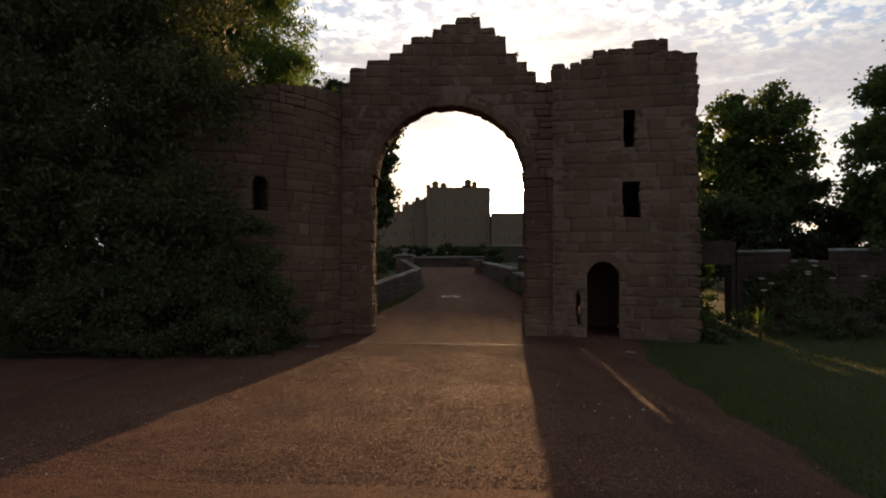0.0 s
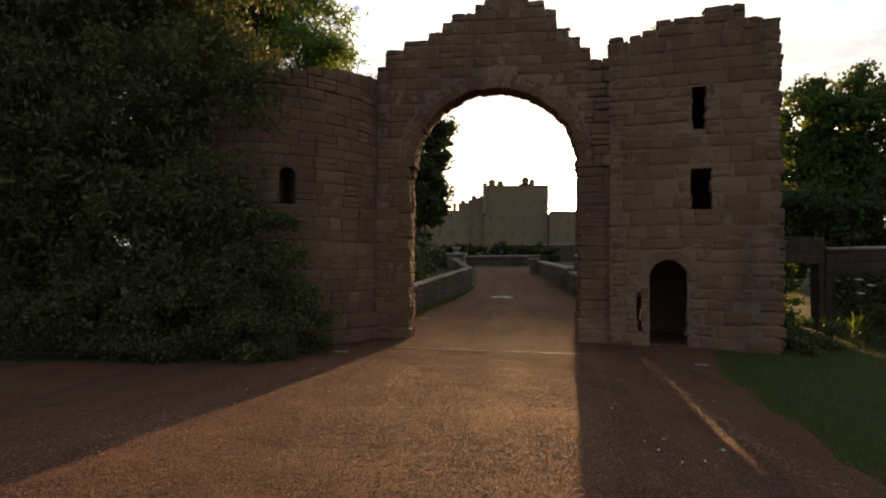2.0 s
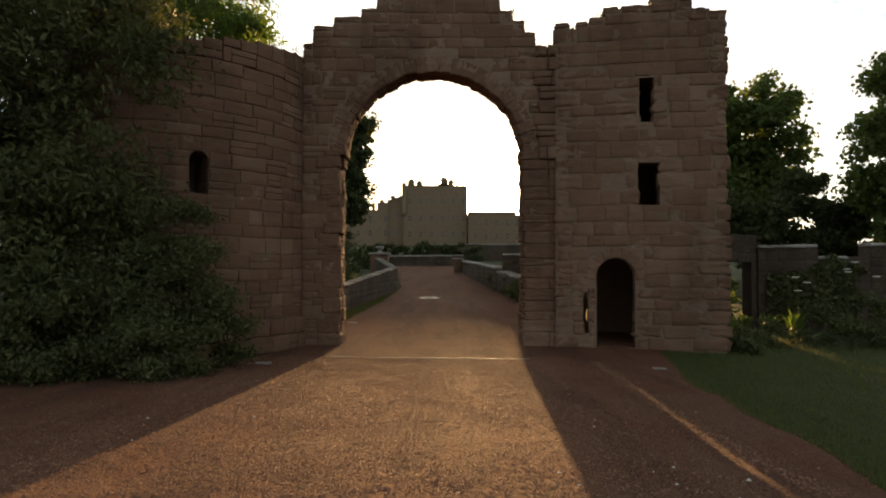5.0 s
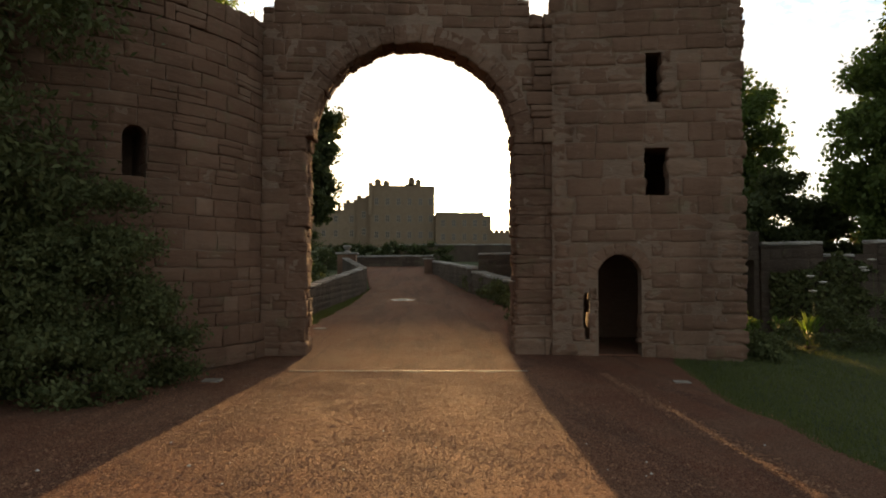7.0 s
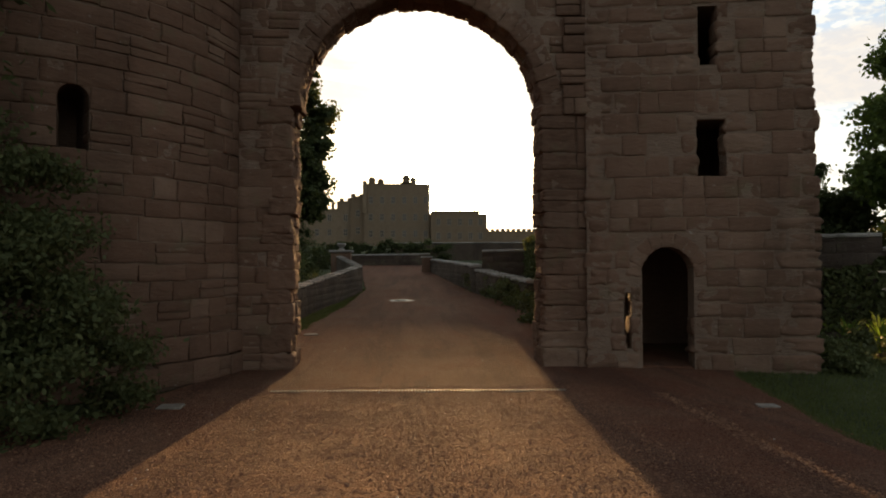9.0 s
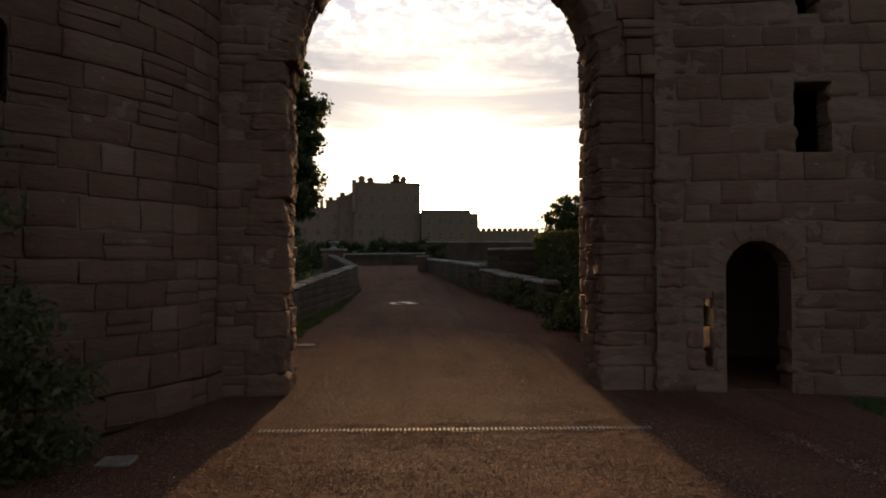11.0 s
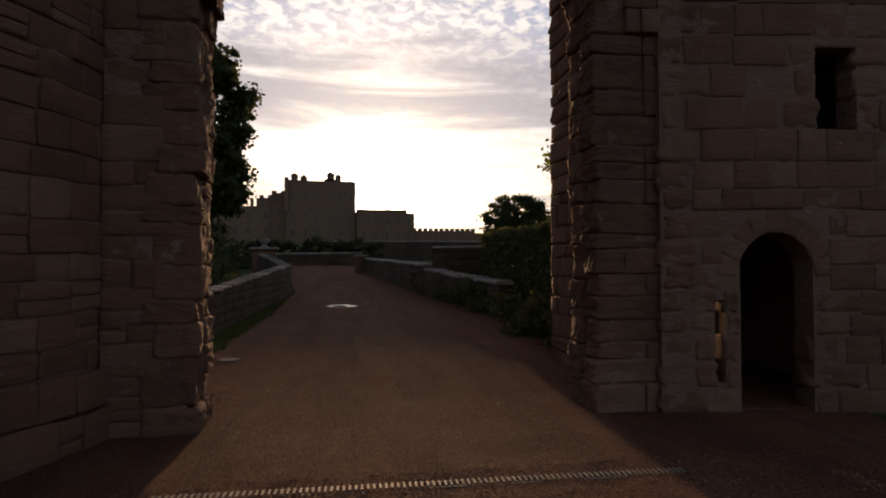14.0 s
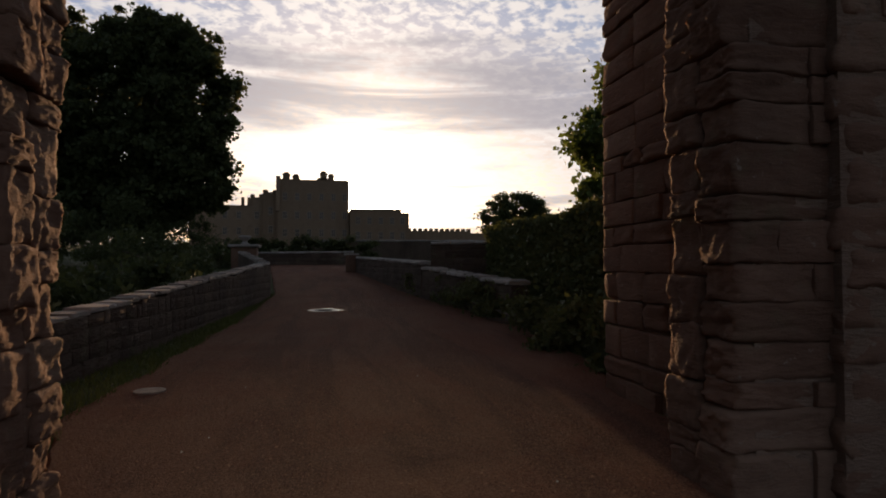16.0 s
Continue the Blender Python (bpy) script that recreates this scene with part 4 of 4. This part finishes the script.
tree("laurel_tree", (-15.0, 15.5, 0.05), [((-11.2, 13.7, 3.5), (2.2, 1.2, 2.8)), ((-11.5, 13.8, 7.0), (2.4, 1.2, 2.6)), ((-14.0, 15.0, 3.2), (3.4, 1.8, 3.2)), ((-18.0, 14.5, 4.0), (4.0, 2.0, 4.0)), ((-15.5, 15.5, 7.0), (3.6, 2.0, 3.0))], LEAF_DARK, 3200, 18, 0.34, 0.26, 24, "dark evergreen thicket behind the drive-side tree", 0.2, 0.4)
# right of the gate, behind the garden wall
tree("sycamore_tree", (20.9, 41.5, 0.84), [((20.54, 41.2, 10.56), (3.04, 2.88, 3.2)), ((20.06, 41.2, 8.64), (2.72, 2.4, 1.6)), ((18.94, 41.52, 7.04), (3.2, 3.2, 3.2)), ((17.66, 40.88, 11.04), (2.08, 2.24, 2.4)), ((21.82, 41.2, 7.52), (1.76, 2.4, 3.04)), ((21.5, 40.88, 12.8), (1.44, 1.6, 1.44)), ((17.02, 40.24, 5.12), (3.2, 2.4, 2.72))],
     LEAF, 2100, 22, 0.42, 0.34, 31, "broad-leaved green tree standing beyond the garden wall", 0.34, 0.6)
tree("maple_tree", (21.2, 28.2, 0.2), [((20.9, 28.0, 6.4), (2.9, 2.4, 3.0)), ((22.0, 28.0, 9.6), (2.5, 2.4, 3.2)), ((23.2, 28, 6.5), (3.0, 2.6, 4.5)), ((21.6, 27.6, 12.2), (1.5, 1.6, 1.6)), ((20.4, 27.6, 4.4), (1.8, 1.6, 1.8))],
     LEAF, 3300, 22, 0.28, 0.23, 32, "large dark green tree towering over the garden wall", 0.3, 0.7)
tree("hedgerow_tree", (17.2, 34.0, 0.3), [((16.6, 34, 4.0), (2.6, 1.6, 2.4)), ((20.2, 34.5, 4.2), (2.8, 1.6, 2.7)), ((13.4, 34.0, 3.4), (3.0, 1.5, 2.6)), ((18.0, 33.5, 2.0), (5.0, 1.2, 2.0)), ((24.0, 33.5, 3.5), (4.0, 1.5, 3.0))], LEAF_FAR, 1100, 40, 0.34, 0.27, 33, "low dark tree filling the gap behind the garden wall", 0.16, 0.7)
tree("wall_tree", (8.2, 26.0, 0.3), [((8.0, 26, 4.6), (2.0, 1.8, 1.9)), ((8.9, 26.4, 6.4), (1.8, 1.7, 1.7)), ((7.0, 25.6, 3.4), (1.1, 1.2, 1.0))], LEAF, 1200, 22, 0.24, 0.19, 34, "green tree leaning out behind the gate tower", 0.18, 0.75)
# beyond the gate
tree("lime_tree", (-12.75, 58.0, 1.6), [((-13.75, 58.0, 12.5), (6.0, 5.0, 6.6)), ((-10.75, 57.5, 9.0), (3.4, 3.6, 4.4)), ((-10.15, 57.6, 14.2), (3.2, 3.4, 3.8)), ((-17.55, 58.0, 10.5), (5.0, 4.4, 6.0)), ((-21.55, 58.0, 12.0), (4.5, 4.4, 7.0)), ((-16.55, 57.0, 5.2), (5.0, 3.2, 2.6)), ((-12.60, 57.5, 17.3), (4.3, 3.2, 2.8)), ((-11.95, 57, 6.0), (3.6, 3.2, 2.6)), ((-12.6, 57.0, 17.7), (3.0, 2.4, 1.9)), ((-10.7, 57.2, 16.5), (2.1, 2.4, 2.2)), ((-16.3, 57.4, 16.5), (3.2, 2.6, 2.9)), ((-14.6, 57.2, 5.0), (3.2, 2.6, 1.6)), ((-9.9, 57.2, 12.0), (2.6, 2.6, 2.2)), ((-9.4, 57.4, 7.4), (2.2, 2.4, 1.8))],
     LEAF_FAR, 5200, 28, 0.36, 0.36, 41, "tall dark lime tree standing on the bank beyond the wall", 0.55, 0.75)
tree("lime_tree", (-25.0, 62.0, 1.8), [((-22.5, 61.0, 11.5), (4.5, 4.0, 8.0)), ((-20.3, 60.0, 19.0), (2.4, 2.4, 2.6)), ((-19.8, 59.5, 6.0), (3.6, 3.0, 3.2)), ((-28, 63, 10), (6, 5, 7))], LEAF_FAR, 1700, 26, 0.42, 0.38, 42, "dark lime tree farther along the bank", 0.5, 0.75)
tree("bank_shrub", (-8.6, 38.0, 0.8), [((-8.0, 38, 1.6), (2.6, 2.5, 1.2)), ((-12, 40, 2.2), (4, 3, 1.9)), ((-7.5, 30, 0.9), (2.2, 4.0, 0.8)), ((-9.5, 50, 2.2), (4.5, 3, 1.5)), ((-13.0, 50, 3.6), (4.0, 2.5, 2.2)), ((-17.0, 47, 3.6), (4.0, 2.5, 2.4)), ((-17.0, 55.5, 3.6), (4.5, 2.0, 1.7)), ((-10.8, 56.0, 3.4), (4.2, 2.0, 1.6)), ((-22.0, 56, 4.4), (4.0, 2.0, 2.6)), ((-10.9, 56.3, 4.2), (2.2, 1.5, 1.7)), ((-5.3, 22, 0.55), (1.5, 3.5, 0.75)), ((-5.1, 27, 0.85), (1.5, 3.0, 0.75)), ((-5.1, 33, 1.15), (1.6, 3.0, 0.85))], LEAF_FAR, 1500, 30, 0.28, 0.18, 43, "low dark shrubs on the bank behind the parapet", 0.06, 0.6, category="shrub")
tree("round_tree", (20.8, 75.0, 2.4), [((20.6, 75, 7.0), (3.7, 3.2, 2.8)), ((23.0, 75.0, 6.0), (2.4, 2.4, 2.2)), ((18.6, 75, 5.8), (1.9, 2.2, 1.8))], LEAF_FAR, 1050, 34, 0.32, 0.25, 44, "round-headed tree above the terrace wall", 0.3, 0.75)
tree("drive_shrub", (3.2, 20.0, 0.1), [((3.0, 19.4, 0.40), (0.35, 2.0, 0.5)), ((3.25, 22.6, 0.45), (0.35, 2.2, 0.55)), ((3.3, 26.3, 0.55), (0.35, 1.6, 0.6)), ((3.15, 29.2, 0.70), (0.4, 2.0, 0.6)), ((2.95, 33.6, 0.85), (0.4, 2.6, 0.55))],
     LEAF_DARK, 620, 40, 0.15, 0.11, 45, "unclipped shrubs crowding the edge of the drive", 0.04, 0.55, category="shrub")


tree("terrace_hedge", (-2.6, 60.0, 1.65), [((-8.2 + 1.25 * k, 60.0 + 0.15 * (k % 2), 2.75 + 0.1 * (k % 3)), (0.95, 0.7, 0.95)) for k in range(10)],
     LEAF_FAR, 900, 24, 0.22, 0.17, 46, "dark clipped hedge behind the low terrace wall", 0.08, 0.6, category="hedge")


def on_ivy(seed, n):
    rng = np.random.default_rng(seed)
    u = rng.random(n)
    x = 4.75 + (4.05 - 4.75) * u
    y = 30.2 + (17.7 - 30.2) * u
    z = 0.15 + 2.48 * rng.random(n) ** 0.7
    return np.stack([x - 0.05 + rng.normal(size=n) * 0.06, y, z + 0.08 * np.sin(9 * u) + rng.normal(size=n) * 0.05], 1)


tagged(new("ivy", leaves_mesh("ivy", LEAF_DARK, on_ivy(51, 26000), 0.11, 52, 0.3, 0.85)), "dark ivy clinging to the wall beside the drive", "ivy", kind="stuff")


def on_garden_wall(seed, n):
    rng = np.random.default_rng(seed)
    pts = []
    while len(pts) < n:
        u, z = rng.random(), 0.2 + 2.35 * rng.random()
        x = 8.6 + 12.0 * u
        if noise.noise(Vector((x * 0.55, z * 0.6, 31))) + 0.25 * noise.noise(Vector((x * 2, z * 2, 7))) > 0.08 - 0.1 * (z > 2.0):
            pts.append((x, 17.55 - 0.95 * (x - 8.46) / 15.54 - 0.04 + 0.05 * rng.normal(), z))
    return np.array(pts)


tagged(new("wall_ivy", leaves_mesh("wall_ivy", LEAF_DARK, on_garden_wall(53, 15000), 0.10, 54, 0.3, 0.85)), "patches of dark ivy over the old garden wall", "ivy", kind="stuff")
# planting in front of the garden wall
def strap_clump(x, y, z, tall, seed, label):
    """A tuft of long arching leaves rising from one root."""
    rng = random.Random(seed)
    thing = empty("strap_plant", (x, y, z), label=label, category="plant", group="strap-leaved plants along the garden wall")
    bm = bmesh.new()
    for _ in range(34):
        a, reach, rise, wide = rng.uniform(0, 6.28), rng.uniform(0.10, 0.42), tall * rng.uniform(0.6, 1.05), rng.uniform(0.012, 0.022)
        side = Vector((-math.sin(a), math.cos(a), 0)) * wide
        rows = []
        for k in range(6):
            f = k / 5
            c = Vector((math.cos(a) * reach * f ** 1.8, math.sin(a) * reach * f ** 1.8, rise * (f - 0.22 * f ** 4) - 0.02))
            w = side * (0.55 + 0.9 * f) * (1 - f ** 4)
            rows.append((bm.verts.new(c - w), bm.verts.new(c + w)) if k < 5 else (bm.verts.new(c),))
        for p, q in zip(rows, rows[1:]):
            bm.faces.new((p[0], p[1], q[1], q[0]) if len(q) == 2 else (p[0], p[1], q[0]))
    part("leaves", bm, LEAF_FEATHER, thing)
    bm = bmesh.new()
    lathe(bm, [(0.06, -0.05), (0.05, 0.03), (0.02, 0.06)], 8)
    part("crown", bm, BARK, thing)


for x, y, tall, seed in ((6.72, 15.25, 0.80, 91), (7.38, 15.2, 0.92, 92), (7.50, 15.3, 0.85, 95), (7.92, 15.15, 1.0, 93), (8.10, 15.25, 0.9, 94)):
    strap_clump(x, y, 0.03, tall, seed, "bright sunlit clump of long arching strap leaves")


def flat_flower(x, y, tall, seed):
    rng = random.Random(seed)
    thing = empty("flat_flower", (x, y, 0.02), label="tall flower with a flat pale head on a thin stem", category="flower", group="tall flowers along the garden wall")
    lean = Vector((rng.uniform(-0.08, 0.08), rng.uniform(-0.05, 0.05), 0))
    bm = bmesh.new()
    tube(bm, [(0, 0, -0.03), lean * 0.4 + Vector((0, 0, tall * 0.5)), lean + Vector((0, 0, tall - 0.03))], [0.008, 0.006, 0.004], 5)
    part("stem", bm, LEAF_DARK, thing)
    bm = bmesh.new()
    lathe(bm, [(0.008, -0.03), (0.07, -0.008), (0.085, 0.006), (0.06, 0.016), (0.01, 0.02)], 11, lean + Vector((0, 0, tall)))
    part("head", bm, PALE, thing, "flat pale flower head")


for k, (x, y, tall) in enumerate(((8.02, 15.1, 1.48), (8.22, 15.0, 1.36), (9.10, 15.1, 1.60), (9.45, 15.2, 1.82), (9.68, 15.0, 1.50), (7.98, 15.0, 1.18), (9.30, 15.3, 1.66), (10.6, 15.2, 1.55))):
    flat_flower(x, y, tall, 200 + k)
tree("doorway_shrub", (7.5, 18.9, 0.05), [((7.35, 18.7, 0.36), (0.55, 0.35, 0.40)), ((7.75, 18.8, 0.36), (0.36, 0.3, 0.40)), ((7.4, 18.9, 1.64), (0.60, 0.35, 0.28)), ((7.8, 18.8, 1.64), (0.34, 0.3, 0.28)), ((8.0, 18.9, 1.75), (0.3, 0.3, 0.25))],
     LEAF_FEATHER, 420, 30, 0.10, 0.085, 67, "sunlit green shrub growing behind the garden doorway", 0.025, 0.5, category="shrub", boughs=5)
tree("border_plant", (6.9, 15.8, 0.03), [((6.9, 15.8, 0.45), (0.4, 0.3, 0.32)), ((6.95, 16.4, 0.9), (0.3, 0.25, 0.6))], LEAF, 60, 26, 0.10, 0.12, 63, "green border plants at the foot of the tower", 0.02, 0.45, -0.2, "plant", 4)
tree("border_plant", (9.4, 14.9, 0.02), [((7.4, 14.75, 0.22), (0.7, 0.35, 0.26)), ((8.6, 14.7, 0.26), (0.8, 0.4, 0.3)), ((9.9, 14.75, 0.3), (0.9, 0.4, 0.34)), ((11.4, 14.7, 0.3), (1.0, 0.4, 0.36)), ((13.2, 14.6, 0.32), (1.2, 0.4, 0.38))], LEAF_DARK, 300, 26, 0.10, 0.085, 65, "low dark planting along the lawn's far edge", 0.02, 0.5, category="plant")
tree("border_shrub", (12.5, 15.9, 0.03), [((9.8, 16.0, 0.6), (1.0, 0.4, 0.6)), ((12.0, 15.9, 0.8), (1.4, 0.45, 0.8)), ((14.8, 15.7, 0.9), (1.6, 0.5, 1.0))], LEAF_DARK, 240, 30, 0.16, 0.10, 64, "low dark border shrubs along the garden wall", 0.03, 0.5, category="shrub")


tree("border_shrub", (6.55, 14.6, 0.02), [((6.3, 13.9, 0.10), (0.25, 0.25, 0.15)), ((6.5, 14.7, 0.20), (0.35, 0.5, 0.22))], LEAF_DARK, 90, 34, 0.10, 0.07, 66, "low dark plants at the foot of the tower", 0.015, 0.5, category="shrub")


def blades(seed, n):
    rng = np.random.default_rng(seed)
    pts = []
    while len(pts) < n:
        y = rng.uniform(3.0, 16.5)
        x0 = road_edge(1, y)
        x = x0 - 0.14 + (12 - x0) * rng.random() ** 1.6
        pts.append((x, y, turf_height(x, y)))
    p = np.array(pts)
    a = rng.uniform(0, 6.28, n)
    h = rng.uniform(0.035, 0.075, n)
    side = np.stack([np.cos(a), np.sin(a), 0 * a], 1) * 0.006
    tip = p + np.stack([rng.normal(size=n) * 0.02, rng.normal(size=n) * 0.02, h], 1)
    verts = np.stack([p - side, p + side, tip], 1).reshape(-1, 3)
    return verts, [(3 * k, 3 * k + 1, 3 * k + 2) for k in range(n)]


tagged(new("lawn_grass", mesh_of("lawn_grass", *blades(71, 60000), GRASS)), "short green lawn grass beside the drive", "grass", kind="stuff")


def verge_blades(seed, n):
    """Thin grass between the gravel and the foot of the parapet."""
    rng = np.random.default_rng(seed)
    y = rng.uniform(16.6, 33.5, n)
    x = np.array([road_edge(0, v) for v in y]) + 0.10 - 0.75 * rng.random(n) ** 1.2
    p = np.stack([x, y, [turf_height(a, b) for a, b in zip(x, y)]], 1)
    a = rng.uniform(0, 6.28, n)
    side = np.stack([np.cos(a), np.sin(a), 0 * a], 1) * 0.008
    tip = p + np.stack([rng.normal(size=n) * 0.03, rng.normal(size=n) * 0.03, rng.uniform(0.04, 0.11, n)], 1)
    return np.stack([p - side, p + side, tip], 1).reshape(-1, 3), [(3 * k, 3 * k + 1, 3 * k + 2) for k in range(n)]


tagged(new("verge_grass", mesh_of("verge_grass", *verge_blades(73, 9000), GRASS)), "thin grass at the foot of the parapet wall", "grass", kind="stuff")


# ---- pier, drain, covers ----
def make_pier():
    pier = empty("gate_pier", (-4.2, 40.2, level(40.2)), label="square stone pier with a pale cap and an urn", category="pier")
    bm = bmesh.new()
    box(bm, (-0.55, -0.45, -0.2), (0.55, 0.45, 1.55))
    part("shaft", bm, SANDSTONE, pier)
    bm = bmesh.new()
    box(bm, (-0.68, -0.58, 1.55), (0.68, 0.58, 1.68))
    bmesh.ops.bevel(bm, geom=bm.edges[:], offset=0.03, segments=1, affect="EDGES")
    part("cap", bm, CAPSTONE, pier, "pale stone cap")
    bm = bmesh.new()
    lathe(bm, [(0.20, 1.68), (0.20, 1.74), (0.09, 1.80), (0.12, 1.86), (0.26, 1.98), (0.30, 2.06), (0.24, 2.10)], 16)
    part("urn", bm, CAPSTONE, pier, "pale stone urn")


make_pier()


def make_end_pier():
    pier = empty("end_pier", (1.0, 46.8, level(46.8)), label="dark square stone pier ending the parapet wall", category="pier")
    bm = bmesh.new()
    box(bm, (-0.35, -0.35, -0.2), (0.35, 0.35, 1.0))
    part("shaft", bm, SANDSTONE, pier)
    bm = bmesh.new()
    box(bm, (-0.42, -0.42, 1.0), (0.42, 0.42, 1.1))
    part("cap", bm, CAPSTONE, pier)


make_end_pier()


def make_drain():
    x0, x1, y0, y1 = -2.10, 1.74, 13.00, 12.83
    length = math.hypot(x1 - x0, y1 - y0)
    yaw = math.degrees(math.atan2(y1 - y0, x1 - x0))
    z = 0.020
    drain = empty("drain_channel", (x0, y0, z), label="slotted metal drainage channel set across the gravel", category="drain")
    drain.rotation_euler[2] = radians(yaw)
    for y in (-0.056, 0.046):
        bm = bmesh.new()
        box(bm, (0, y, -0.05), (length, y + 0.008, -0.004))
        part("rail", bm, STEEL, drain)
    bm = bmesh.new()
    box(bm, (0, -0.046, -0.09), (length, 0.046, -0.05))
    part("trough", bm, IRON, drain, "dark trough below the slots")
    bar = bmesh.new()
    box(bar, (-0.008, -0.046, -0.02), (0.008, 0.046, 0.007))
    bar_me = bpy.data.meshes.new("bar")
    bar.to_mesh(bar_me)
    bar.free()
    bar_me.materials.append(STEEL)
    n = int(length / 0.042)
    for k in range(n):
        b = under(new("bar", bar_me), drain)
        b.location = (0.021 + k * 0.042, 0, 0)


make_drain()


def cover(name, x, y, r, mat, label, category="cover", ring=True):
    z = level(y) + 0.015
    thing = empty(name, (x, y, z), label=label, category=category)
    bm = bmesh.new()
    lathe(bm, [(r, -0.05), (r, 0.008), (r * 0.97, 0.014)], 28)
    part("lid", bm, mat, thing)
    if ring:
        bm = bmesh.new()
        for a in range(12):
            box(bm, (r * 0.25, -0.012, 0.013), (r * 0.8, 0.012, 0.019), pose(0, 0, 0, 0, 0, a * 30))
        part("ribs", bm, mat, thing)
    return thing


cover("manhole_cover", -0.60, 27.42, 0.24, COVER_IRON, "ribbed round iron manhole cover in wet gravel")
cover("water_cover", -2.42, 18.20, 0.16, SLAB, "small pale round cover in the gravel", ring=False)


def slab(x, y, w, d, turn):
    thing = empty("marker_slab", (x, y, level(y) + 0.02), label="small pale flat slab let into the gravel", category="slab", group="marker slabs beside the drive")
    thing.rotation_euler[2] = radians(turn)
    bm = bmesh.new()
    box(bm, (-w / 2, -d / 2, -0.04), (w / 2, d / 2, 0.012))
    bmesh.ops.bevel(bm, geom=bm.edges[:], offset=0.006, segments=1, affect="EDGES")
    part("slab", bm, SLAB, thing)


slab(-3.02, 12.15, 0.26, 0.22, 4)
slab(3.72, 11.7, 0.22, 0.15, -8)


def puddle():
    """A thin wet lens of ground round the cover, following the fall of the drive."""
    verts, n = [(-0.62, 27.45, level(27.45) + 0.022)], 48
    for k in range(n):
        a = 2 * math.pi * k / n
        r = 1 + 0.35 * noise.noise(Vector((math.cos(a) * 1.5, math.sin(a) * 1.5, 4)))
        x, y = -0.60 + 0.46 * r * math.cos(a), 27.45 + 0.50 * r * math.sin(a) * abs(math.sin(a)) ** 0.8
        verts.append((x, y, level(y) + 0.022))
    return tagged(new("puddle", mesh_of("puddle", verts, [(0, k + 1, (k + 1) % n + 1) for k in range(n)], WET)), "shallow shining puddle round the manhole cover", "puddle", kind="structure")


puddle()


def tuft(x, y, z, seed, size=0.16, count=26):
    """A small weed rooted in a wall top."""
    rng = np.random.default_rng(seed)
    pts = np.stack([rng.normal(size=count) * size * 0.35, rng.normal(size=count) * size * 0.3, rng.random(count) * size], 1)
    thing = empty("wall_weed", (x, y, z), label="small dry weed rooted in the wall top", category="weed", group="weeds on the wall tops")
    under(new("leaves", leaves_mesh("leaves", LEAF, pts, 0.06, seed + 1, -0.6, 0.35)), thing)
    bm = bmesh.new()
    tube(bm, [(0, 0, -0.08), (0.01, 0, size * 0.6), (0.02, 0.01, size * 1.1)], [0.008, 0.006, 0.002], 5)
    part("stem", bm, BARK, thing)


for x, y, z, seed, size in ((0.44, 14.75, 8.26, 81, 0.17), (0.18, 14.72, 8.24, 82, 0.09), (3.42, 14.35, 7.0, 83, 0.13), (-3.05, 14.3, 6.25, 84, 0.22), (-3.25, 13.9, 6.26, 85, 0.2), (1.62, 14.7, 7.28, 86, 0.08)):
    tuft(x, y, z, seed, size)
